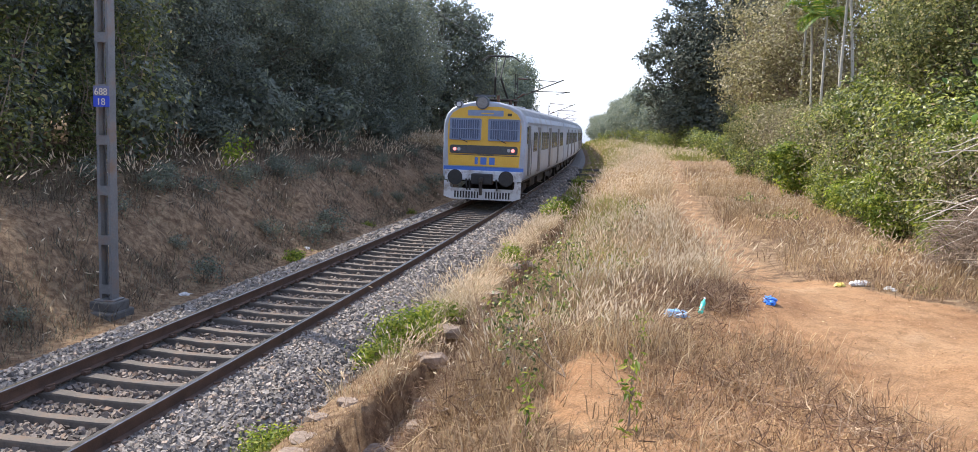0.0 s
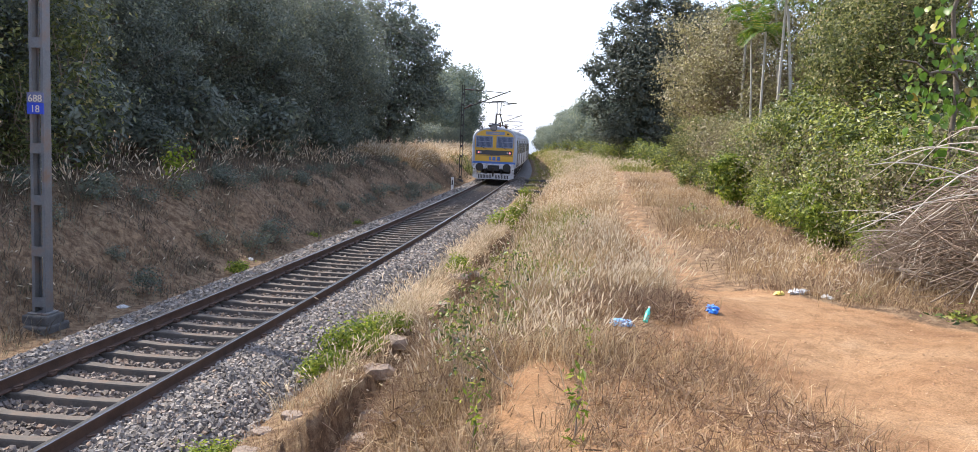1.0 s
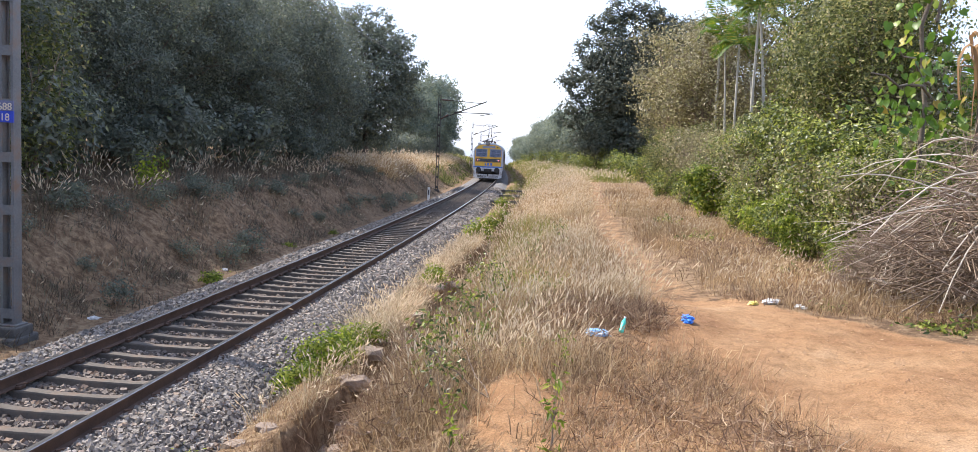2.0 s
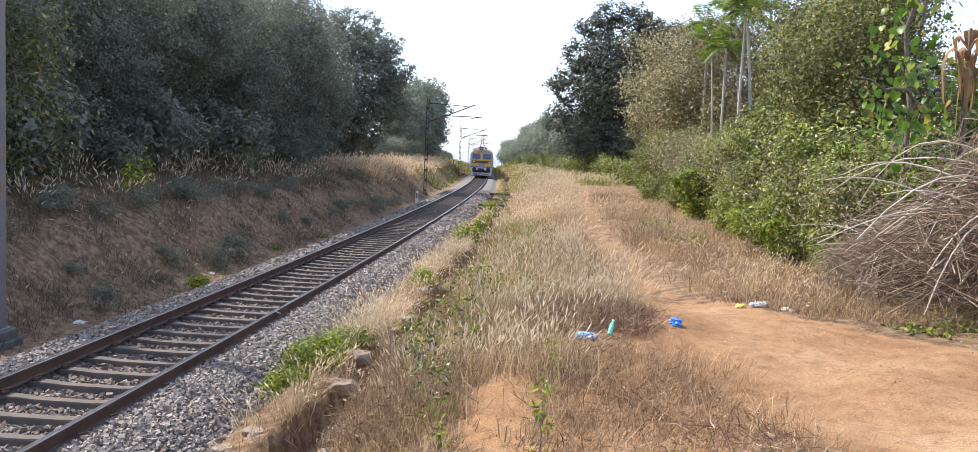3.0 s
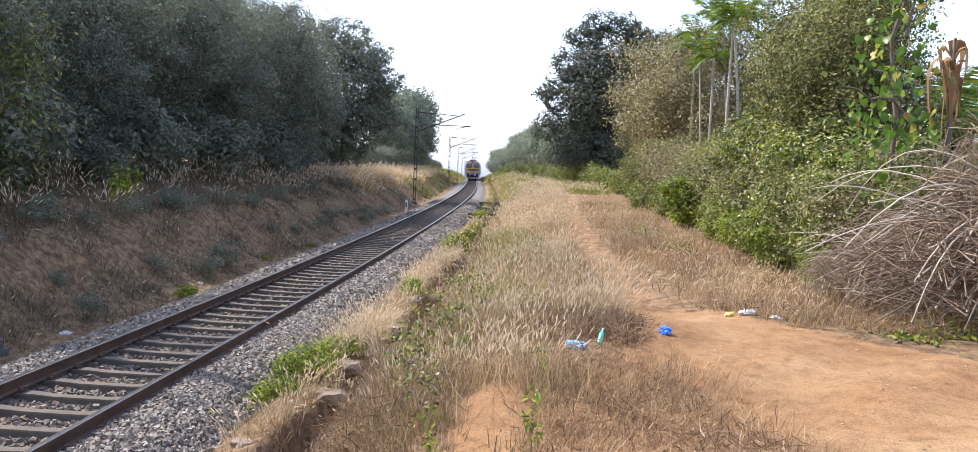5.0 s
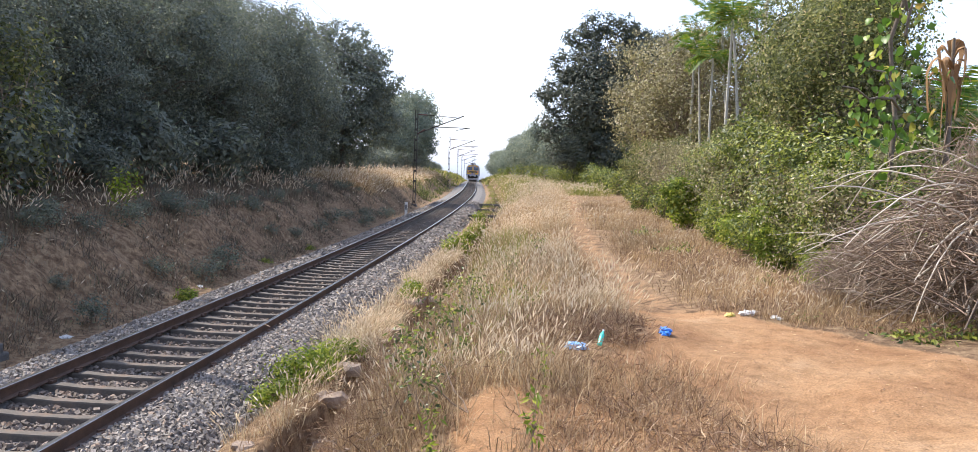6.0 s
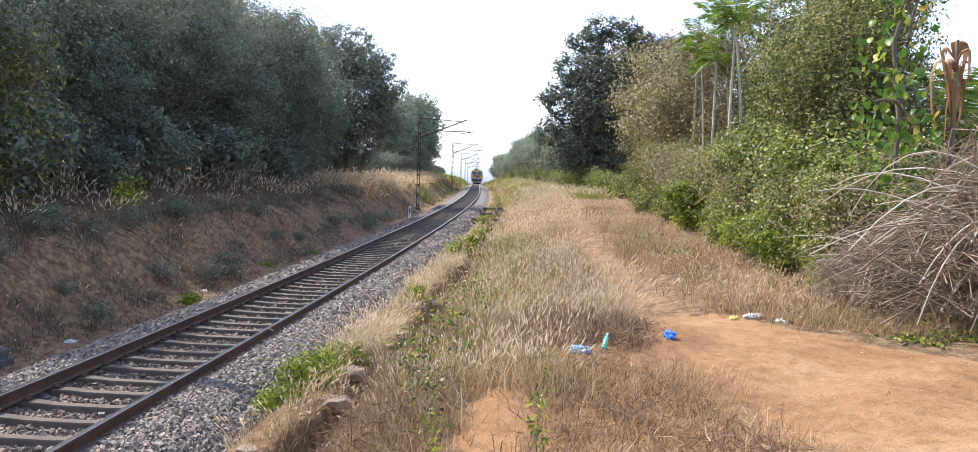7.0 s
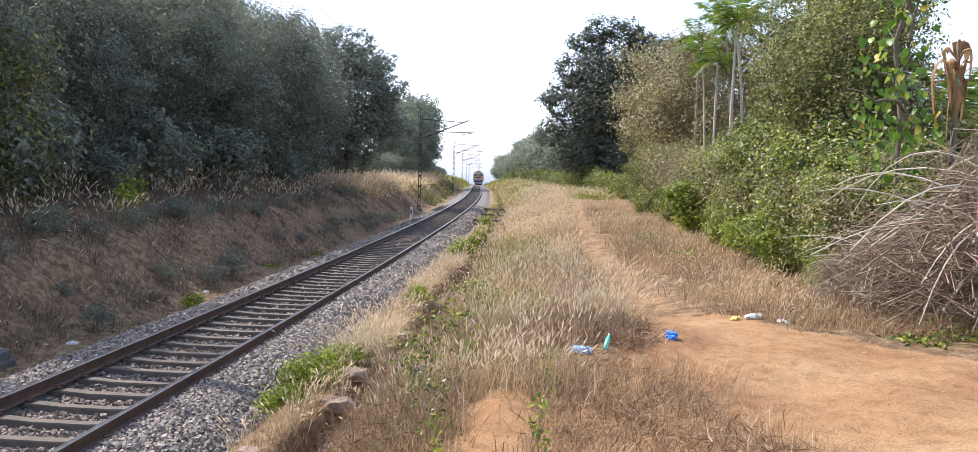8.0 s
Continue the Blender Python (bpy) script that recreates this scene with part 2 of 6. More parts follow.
M_LENS = worn("dull_lamp_lens", (0.13, 0.12, 0.115), (0.24, 0.23, 0.22), 8, 40, 0.2, 0, 0)
M_BAGBLUE = worn("blue_plastic", (0.02, 0.14, 0.55), (0.06, 0.28, 0.80), 20, 90, 0.3, 0, 0.5, 0.01)
M_BAGSKY = worn("light_blue_plastic", (0.08, 0.32, 0.68), (0.30, 0.58, 0.85), 20, 90, 0.3, 0, 0.5, 0.01)
M_BOTTLE = worn("teal_plastic", (0.03, 0.42, 0.33), (0.12, 0.62, 0.50), 12, 60, 0.2, 0, 0.1)
M_TRASH = worn("white_plastic", (0.40, 0.40, 0.39), (0.68, 0.67, 0.65), 12, 60, 0.4, 0, 0.4, 0.01)
M_TRASHYEL = worn("yellow_wrapper", (0.55, 0.42, 0.06), (0.72, 0.60, 0.20), 12, 60, 0.4, 0, 0.3, 0.01)
M_ROCK = worn("laterite_rock", (0.12, 0.085, 0.065), (0.36, 0.28, 0.215), 3, 30, 0.95, 0, 0.8, 0.03)
# Wooded hills painted pale: the haze before them is this base colour.
M_HAZE = worn("hazed_far_hill", (0.40, 0.43, 0.46), (0.46, 0.49, 0.52), 0.01, 0.1, 1.0, 0, 0)


def glass_material():
    m, nt, bs = start("dark_window_glass")
    bs.inputs["Base Color"].default_value = (0.03, 0.035, 0.045, 1)
    bs.inputs["Roughness"].default_value = 0.2
    bs.inputs["Specular IOR Level"].default_value = 0.12
    return m


M_GLASS = glass_material()

# ---------------- the plan: track line and ground ----------------
OFFSET, HEAD0, ARC0, RADIUS, HEAD1 = 5.77, radians(9.75), 3.0, 1480.0, radians(5.17)
rng = np.random.default_rng(7)


def line(s):
    """Points and heading of the track's centre line at distances s (numpy)."""
    s = np.asarray(s, float)
    f0 = np.array([-OFFSET * math.cos(HEAD0), OFFSET * math.sin(HEAD0)])
    arc = RADIUS * (HEAD0 - HEAD1)
    p0 = f0 + ARC0 * np.array([math.sin(HEAD0), math.cos(HEAD0)])
    q = np.clip(s - ARC0, 0, arc)
    a = HEAD0 - q / RADIUS
    c = p0 + RADIUS * np.array([-math.cos(HEAD0), math.sin(HEAD0)])
    x, y = c[0] + RADIUS * np.cos(a), c[1] - RADIUS * np.sin(a)
    pre, post = np.minimum(s - ARC0, 0), np.maximum(s - ARC0 - arc, 0)
    x += pre * math.sin(HEAD0) + post * math.sin(HEAD1)
    y += pre * math.cos(HEAD0) + post * math.cos(HEAD1)
    return x, y, a


def place(s, d):
    """World x, y of a point d metres right of the track at s."""
    x, y, a = line(s)
    return x + d * np.cos(a), y - d * np.sin(a)


def grade(s):
    """Height of the rails: level here, falling gently in the distance."""
    return -5.0e-5 * np.maximum(np.asarray(s, float) - 120, 0) ** 2 * np.where(np.asarray(s) > 420, 0, 1) - np.where(np.asarray(s) > 420, 4.5 + 0.03 * (np.asarray(s) - 420), 0)


def wave(x, y, k, seed):
    """Smooth noise of about -1..1 with features of about 1/k metres."""
    r = np.random.default_rng(seed)
    v = 0
    for _ in range(7):
        th, ph, f = r.uniform(0, 6.28), r.uniform(0, 6.28), k * r.uniform(0.5, 1.6)
        v = v + np.sin((x * math.cos(th) + y * math.sin(th)) * f * 2 + ph)
    return v / 4


PROFILE_D = [-900, -120, -40, -14, -11, -9, -7.4, -5.9, -5.2, -4.5, -3.9, -3.3, -2.7, 2.0, 2.25, 2.55, 3.25, 3.36, 3.8, 4.1, 4.55, 5.0, 6.0, 9.0, 14, 40, 120, 900]
PROFILE_Z = [4.0, 3.5, 2.6, 2.25, 2.05, 1.8, 1.5, 1.15, 0.75, 0.1, -0.38, -0.62, -0.62, -0.62, -0.36, -0.1, 0.05, -0.5, -0.4, 0.12, 0.82, 1.08, 1.30, 1.36, 1.5, 1.2, 0.0, -4.0]


def ground(s, d):
    """Height of the ground at s along and d across the track."""
    s, d = np.asarray(s, float), np.asarray(d, float)
    x, y = place(s, d)
    shift = 0.28 * wave(s, 0 * s, 0.35, 3) + 0.12 * wave(s, 0 * s, 1.3, 4)
    side = np.clip((np.abs(d) - 2.2) / 1.0, 0, 1)
    z = np.interp(d + shift * side, PROFILE_D, PROFILE_Z)
    z = z + side * (0.07 * wave(x, y, 0.6, 5) + 0.035 * wave(x, y, 2.2, 6))
    bank = np.exp(-((d + 4.8) / 1.1) ** 2)
    z = z + bank * (0.16 * wave(s, d * 0.4, 0.8, 8) + 0.07 * wave(x, y, 2.5, 9))
    path = np.exp(-((d - path_d(s)) / 0.45) ** 2)
    z = z - 0.06 * path * (s > 4)
    mound = np.exp(-(((s - 5.6) / 0.8) ** 2 + ((d - 5.5) / 0.3) ** 2))
    low = np.interp(s, [34, 50], [0, 1]) * np.interp(d, [2.6, 3.3, 4.3, 5.4, 7.0], [0, 0.1, 0.62, 0.4, 0])
    return z - low + 0.16 * mound + grade(s)


def path_d(s):
    return np.interp(s, [0, 6, 9, 11, 15, 18, 26, 36, 50, 70, 90], [8.2, 7.9, 7.5, 7.15, 6.95, 6.95, 7.1, 7.45, 8.3, 9.2, 9.8])


def bareness(s, d):
    """1 where the earth lies open: the path, the trodden yard by the viewer, the slope of the cutting in patches."""
    half = np.interp(s, [0, 5, 8.5, 10, 12, 40, 80], [6.0, 2.6, 1.2, 0.8, 0.72, 0.75, 0.85])
    right = np.where(s < 9.3, np.clip((d - path_d(s) + half) / 0.7, 0, 1), 0)
    right *= np.clip((d - 4.9) / 0.4, 0, 1)
    right *= np.clip((np.interp(s, [3, 7, 9.3], [14, 11, 8.6]) - d) / 0.8, 0, 1)
    p = np.clip(1.25 - np.abs(d - path_d(s)) / half, 0, 1) * np.where(s > 10, 0.85, 1)
    mound = np.exp(-(((s - 5.6) / 0.85) ** 2 + ((d - 5.52) / 0.33) ** 2)) * 1.1
    left = 0.34 * np.exp(-((d + 4.6) / 1.0) ** 2)
    return np.clip(np.maximum.reduce([right, p, mound, left]), 0, 1)


# ---------------- mesh helpers ----------------
def mesh_of(name, v, faces, mats, smooth=False, index=None):
    """A mesh from a vertex array and face arrays (each an n x k array)."""
    me = bpy.data.meshes.new(name)
    v = np.ascontiguousarray(v, np.float32)
    faces = [np.asarray(f, np.int32) for f in faces if len(f)]
    loops = np.concatenate([f.ravel() for f in faces])
    sizes = np.concatenate([np.full(len(f), f.shape[1], np.int32) for f in faces])
    me.vertices.add(len(v))
    me.vertices.foreach_set("co", v.ravel())
    me.loops.add(len(loops))
    me.loops.foreach_set("vertex_index", loops)
    me.polygons.add(len(sizes))
    me.polygons.foreach_set("loop_start", np.concatenate([[0], np.cumsum(sizes)[:-1]]).astype(np.int32))
    me.polygons.foreach_set("loop_total", sizes)
    if index is not None:
        me.polygons.foreach_set("material_index", np.asarray(index, np.int32))
    me.polygons.foreach_set("use_smooth", np.full(len(sizes), smooth))
    for m in mats if isinstance(mats, (list, tuple)) else [mats]:
        me.materials.append(m)
    me.update(calc_edges=True)
    me.validate()
    return me


def part(name, bm, material, parent, label=""):
    """A bmesh, or a finished mesh, as one mesh object under a thing or part."""
    if isinstance(bm, bmesh.types.BMesh):
        me = bpy.data.meshes.new(name)
        bm.normal_update()
        bm.to_mesh(me)
        bm.free()
        me.materials.append(material)
    else:
        me = bm
    ob = new(name, me)
    ob.parent = parent
    if label:
        tagged(ob, label)
    return ob


def box(bm, x0, x1, y0, y1, z0, z1, bevel=0.0):
    r = bmesh.ops.create_cube(bm, size=1.0)
    for v in r["verts"]:
        v.co = Vector(((x0 + x1) / 2 + v.co.x * (x1 - x0), (y0 + y1) / 2 + v.co.y * (y1 - y0), (z0 + z1) / 2 + v.co.z * (z1 - z0)))
    if bevel:
        edges = {e for v in r["verts"] for e in v.link_edges}
        bmesh.ops.bevel(bm, geom=list(edges), offset=bevel, segments=2, affect="EDGES", profile=0.5)
    return bm


def boxed(*dims, bevel=0.0):
    return box(bmesh.new(), *dims, bevel=bevel)


def rod(bm, p, q, r, r2=None, sides=8):
    p, q = Vector(p), Vector(q)
    m = Matrix.Translation((p + q) / 2) @ (q - p).to_track_quat("Z", "Y").to_matrix().to_4x4()
    bmesh.ops.create_cone(bm, cap_ends=True, segments=sides, radius1=r, radius2=r if r2 is None else r2, depth=(q - p).length, matrix=m)
    return bm


def tubes(paths, sides=5):
    """Vertex and quad arrays of tapered tubes; each path is (points n x 3, radii n)."""
    vs, fs, base = [], [], 0
    ang = np.arange(sides) * 2 * math.pi / sides
    for pts, rad in paths:
        pts = np.asarray(pts, float)
        t = np.gradient(pts, axis=0)
        t /= np.linalg.norm(t, axis=1, keepdims=True) + 1e-9
        ref = np.where(np.abs(t[:, 2:3]) > 0.9, np.array([[1.0, 0, 0]]), np.array([[0, 0, 1.0]]))
        u = np.cross(t, ref)
        u /= np.linalg.norm(u, axis=1, keepdims=True) + 1e-9
        w = np.cross(t, u)
        ring = pts[:, None] + np.asarray(rad)[:, None, None] * (np.cos(ang)[None, :, None] * u[:, None] + np.sin(ang)[None, :, None] * w[:, None])
        n = len(pts)
        vs.append(ring.reshape(-1, 3))
        i = np.arange(n - 1)[:, None] * sides
        j = np.arange(sides)[None]
        a = base + i + j
        b = base + i + (j + 1) % sides
        fs.append(np.stack([a, b, b + sides, a + sides], -1).reshape(-1, 4))
        base += n * sides
    return np.concatenate(vs), np.concatenate(fs)


def bent(p, q, sag, r, n=5, r0=0.05, r1=0.01):
    """A crooked tapering branch from p to q."""
    p, q = np.asarray(p, float), np.asarray(q, float)
    t = np.linspace(0, 1, n)[:, None]
    wob = r.normal(size=(n, 3)) * sag * np.sin(t * math.pi)
    return p + (q - p) * t + wob, np.linspace(r0, r1, n)


def leaves(pos, size, r, droop=0.3, slim=0.5, facing=None):
    """Folded four-cornered leaf blades at the given points; facing turns their upper sides outwards."""
    n = len(pos)
    d = r.normal(size=(n, 3))
    d[:, 2] = d[:, 2] * 0.6 - droop
    if facing is not None:
        nrm = facing + r.normal(size=(n, 3)) * 0.42
        nrm /= np.linalg.norm(nrm, axis=1, keepdims=True) + 1e-9
        d -= nrm * (d * nrm).sum(1, keepdims=True)
        d /= np.linalg.norm(d, axis=1, keepdims=True) + 1e-9
        w = np.cross(nrm, d)
    else:
        d /= np.linalg.norm(d, axis=1, keepdims=True)
        w = np.cross(d, r.normal(size=(n, 3)))
        w /= np.linalg.norm(w, axis=1, keepdims=True) + 1e-9
        nrm = np.cross(d, w)
    L = (size * r.uniform(0.6, 1.35, n))[:, None]
    mid = pos + d * L * 0.45 + nrm * L * 0.06
    v = np.stack([pos, mid + w * L * slim * 0.5, pos + d * L, mid - w * L * slim * 0.5], 1).reshape(-1, 3)
    return v, np.arange(4 * n).reshape(-1, 4)


def crown_points(lobes, clumps, per, r, tight=0.16, shell=0.55):
    """Leaf points in many clumps that crowd towards the outside of ellipsoid lobes; also gives the clump centres."""
    lobes = np.asarray(lobes, float)
    vol = lobes[:, 3] * lobes[:, 4] * lobes[:, 5]
    pick = r.choice(len(lobes), clumps, p=vol / vol.sum())
    u = r.normal(size=(clumps, 3))
    u /= np.linalg.norm(u, axis=1, keepdims=True)
    rad = r.uniform(0, 1, clumps) ** shell
    c = lobes[pick, :3] + u * rad[:, None] * lobes[pick, 3:6]
    size = r.uniform(0.6, 1.5, clumps) * tight * lobes[pick, 3:6].mean(1)
    k = np.repeat(np.arange(clumps), per)
    off = r.normal(size=(len(k), 3)) * size[k][:, None] * np.array([1, 1, 0.75])
    out = off / (np.linalg.norm(off, axis=1, keepdims=True) + 1e-9) * 0.8 + u[k] * 0.6 + np.array([0, 0, 0.35])
    return c[k] + off, c, out


def grown(name, lobes, clumps, per, leaf, mat, bark, seed, trunk=0.22, limbs=26, droop=0.3, slim=0.5, tight=0.16, stems=1, lean=(0, 0), names=("trunk", "crown"), shell=0.55):
    """A tree or bush on the origin: tapered stems with limbs, and a crown of separate leaves."""
    r = np.random.default_rng(seed)
    root = new(name)
    pts, c, out = crown_points(lobes, clumps, per, r, tight, shell)
    out, pts = out[pts[:, 2] > 0.03], pts[pts[:, 2] > 0.03]
    top = np.array(lobes)[:, 2].max()
    paths = []
    for k in range(stems):
        a = r.uniform(0, 6.28)
        foot = np.array([math.cos(a), math.sin(a), 0]) * (0.25 * top / 6 if stems > 1 else 0)
        foot[2] = -0.3
        tip = np.array([lean[0], lean[1], top * 0.92]) + (r.normal(size=3) * top * 0.12 if stems > 1 else 0)
        p, q = bent(foot, tip, 0.03 * top, r, 8, trunk, trunk * 0.2)
        q[0] *= 1.35
        paths.append((p, q))
    for target in c[r.choice(len(c), min(limbs, len(c)), replace=False)]:
        p, q = paths[r.integers(stems)]
        i = int(np.clip(np.searchsorted(p[:, 2], target[2] * r.uniform(0.45, 0.8)), 1, len(p) - 2))
        paths.append(bent(p[i], target, 0.05 * np.linalg.norm(target - p[i]), r, 5, max(q[i] * 0.55, trunk * 0.12), trunk * 0.05))
    v, f = tubes(paths)
    wood = part(names[0], mesh_of(names[0], v, [f], bark, True), None, root)
    if stems > 1:
        tagged(wood, kind="stuff")
    v, f = leaves(pts, leaf, r, droop, slim, out)
    part(names[1], mesh_of(names[1], v, [f], mat), None, root)
    return root


def stand(s, d, turn=0.0, scale=1.0, sink=0.0):
    x, y = place(s, d)
    return Matrix.LocRotScale((float(x), float(y), float(ground(s, d)) - sink), Euler((0, 0, turn)), (scale,) * 3)


def put_copies(first, spots, seed):
    """Stands a thing on its first spot and copies of it on the others: (s, d, scale)."""
    r = random.Random(seed)
    made = []
    for i, (s, d, k) in enumerate(spots):
        x, y = place(s, d)
        m = Matrix.Translation((float(x), float(y), float(ground(s, d)) - 0.05)) @ Matrix.Rotation(r.uniform(0, 6.28), 4, "Z")
        if i == 0:
            ob = first
            ob.matrix_basis = m
        else:
            ob = copy_thing(first, m)
        ob.scale = (k * r.uniform(0.94, 1.06), k * r.uniform(0.94, 1.06), k)
        made.append(ob)
    return made


def blades(s, d, h, wide, r, lean=0.35, wind=(0.05, -0.05), z=None, fan=0.0):
    """Tapered bent grass blades at plan points; returns vertices, quads, tips and the tips' places."""
    x, y = place(s, d)
    z = ground(s, d) - 0.02 if z is None else z
    n = len(s)
    a = r.uniform(0, 2 * math.pi, n)
    b = np.stack([np.cos(a), np.sin(a)], 1)
    bend = np.abs(r.normal(size=n)) * lean * h
    e = r.uniform(0, 2 * math.pi, n)
    out = np.stack([np.cos(e), np.sin(e)], 1) * bend[:, None] + np.array(wind) * h[:, None] + fan * h[:, None]
    base = np.stack([x, y, z], 1)
    w = np.concatenate([b * wide[:, None] * 0.5, np.zeros((n, 1))], 1)
    mid = base + np.concatenate([out * 0.35, (h * 0.6)[:, None]], 1)
    tip = base + np.concatenate([out, (h * np.sqrt(np.maximum(0.15, 1 - (bend / np.maximum(h, 1e-3)) ** 2)))[:, None]], 1)
    v = np.stack([base - w, base + w, mid + w * 0.75, mid - w * 0.75, tip], 1).reshape(-1, 3)
    k = np.arange(n)[:, None] * 5
    return v, k + np.array([[0, 1, 2, 3]]), k + np.array([[3, 2, 4]]), mid, tip


def plumes(mid, tip, r, length, wide):
    """Soft seed heads round the ends of stalks: two crossed spindles each."""
    n = len(tip)
    d = tip - mid
    d /= np.linalg.norm(d, axis=1, keepdims=True) + 1e-9
    L = (length * r.uniform(0.6, 1.3, n))[:, None]
    a = tip - d * L * 0.5
    u = np.cross(d, r.normal(size=(n, 3)))
    u /= np.linalg.norm(u, axis=1, keepdims=True) + 1e-9
    w = np.cross(d, u)
    vs = []
    for x in (u, w):
        vs.append(np.stack([a, a + d * L * 0.45 + x * wide, a + d * L, a + d * L * 0.45 - x * wide], 1))
    v = np.stack(vs, 1).reshape(-1, 3)
    return v, np.arange(len(v)).reshape(-1, 4)


def grass(name, s, d, h, mat, label, seed, wide=0.012, lean=0.35, plume=0.0, plume_len=0.16, plume_wide=0.014, wind=(0.09, -0.03), per=12, spread=0.5):
    """A stand of grass: tufts of 'per' blades that fan out from their middles, each tuft of its own height and lean."""
    r = np.random.default_rng(seed)
    n = len(s)
    x, y = place(s, d)
    k = np.minimum(np.arange(n) // per, n // per)
    m = k.max() + 1
    count = np.bincount(k, minlength=m)
    off = np.stack([x - (np.bincount(k, x, m) / count)[k], y - (np.bincount(k, y, m) / count)[k]], 1)
    off /= np.abs(off).mean() * 2
    sway = r.normal(size=(m, 2)) * 0.16
    hh = h * r.uniform(0.4, 1.25, n) * r.uniform(0.55, 1.45, m)[k] * np.clip(0.85 + 0.4 * wave(x, y, 0.55, seed + 1) + 0.25 * wave(x, y, 2.0, seed + 2), 0.3, 1.5)
    fan = np.clip(off * spread, -0.8, 0.8) + sway[k]
    v, q, t, mid, tip = blades(s, d, hh, wide * r.uniform(0.6, 1.4, n), r, lean, wind, None, fan)
    root = tagged(new(name, mesh_of(name, v, [q, t], mat)), label, "grass", kind="stuff")
    if plume:
        tall = (hh > np.quantile(hh, 0.5)) & (r.uniform(size=n) < plume)
        v, q = plumes(mid[tall], tip[tall], r, plume_len, plume_wide)
        part("seed_heads", mesh_of("seed_heads", v, [q], M_PLUME), None, root, "pale feathery seed heads")
    return root


def scatter(n, s0, s1, d0, d1, seed, tuft=0.12, per=14, keep=None, toward=1.0):
    """Plan points in tufts, thicker near the viewer."""
    r = np.random.default_rng(seed)
    k = max(1, n // per)
    s = s0 + (s1 - s0) * r.uniform(0, 1, k) ** toward
    d = r.uniform(0, 1, k)
    lo, hi = (d0(s), d1(s)) if callable(d0) else (d0, d1)
    d = lo + (hi - lo) * d
    if keep is not None:
        m = keep(s, d, r)
        s, d = s[m], d[m]
    i = np.repeat(np.arange(len(s)), per)
    return s[i] + r.normal(size=len(i)) * tuft, d[i] + r.normal(size=len(i)) * tuft


# ---------------- ground, ballast, track ----------------
def steps(*runs):
    out = []
    for a, b, st in runs:
        out.append(np.arange(a, b, st))
    return np.concatenate(out + [[runs[-1][1]]])


def build_ground():
    S = steps((-400, -40, 60), (-40, -6, 2), (-6, 26, 0.22), (26, 70, 0.6), (70, 160, 2.5), (160, 500, 15), (500, 3000, 250))
    D = steps((-900, -120, 130), (-120, -20, 12), (-20, -9, 1.0), (-9, -2.4, 0.2), (-2.4, 2.2, 1.15), (2.2, 5.0, 0.1), (5.0, 10.5, 0.2), (10.5, 20, 0.8), (20, 120, 12), (120, 900, 130))
    s, d = np.meshgrid(S, D, indexing="ij")
    x, y = place(s, d)
    z = ground(s, d)
    nd = len(D)
    i = (np.arange(len(S) - 1)[:, None] * nd + np.arange(nd - 1)[None]).ravel()
    me = mesh_of("ground", np.stack([x, y, z], -1).reshape(-1, 3), [np.stack([i, i + nd, i + nd + 1, i + 1], 1)], M_EARTH, True)
    att = me.attributes.new("bare", "FLOAT", "POINT")
    att.data.foreach_set("value", (bareness(s, d) * np.where((s > 10) & (d > 5), 0.54, 1)).ravel().astype(np.float32))
    return tagged(new("ground", me), "orange laterite earth with dry litter, cut by a railway", "ground", kind="structure")


def swept(name, profile, S, mats, index=None, closed=False, smooth=False):
    """A cross-section (d, z) carried along the track."""
    x, y, a = line(S)
    prof = np.array(profile, float)
    v = np.stack([x[:, None] + prof[None, :, 0] * np.cos(a)[:, None], y[:, None] - prof[None, :, 0] * np.sin(a)[:, None],
                  prof[None, :, 1] + grade(S)[:, None]], -1)
    n = len(prof)
    m = n if closed else n - 1
    i = np.arange(len(S) - 1)[:, None] * n
    j = np.arange(m)[None]
    k = (np.arange(m)[None] + 1) % n
    f = np.stack([i + j, i + n + j, i + n + k, i + k], -1).reshape(-1, 4)
    idx = None if index is None else np.tile(index, len(S) - 1)
    return mesh_of(name, v.reshape(-1, 3), [f], mats, smooth, idx)


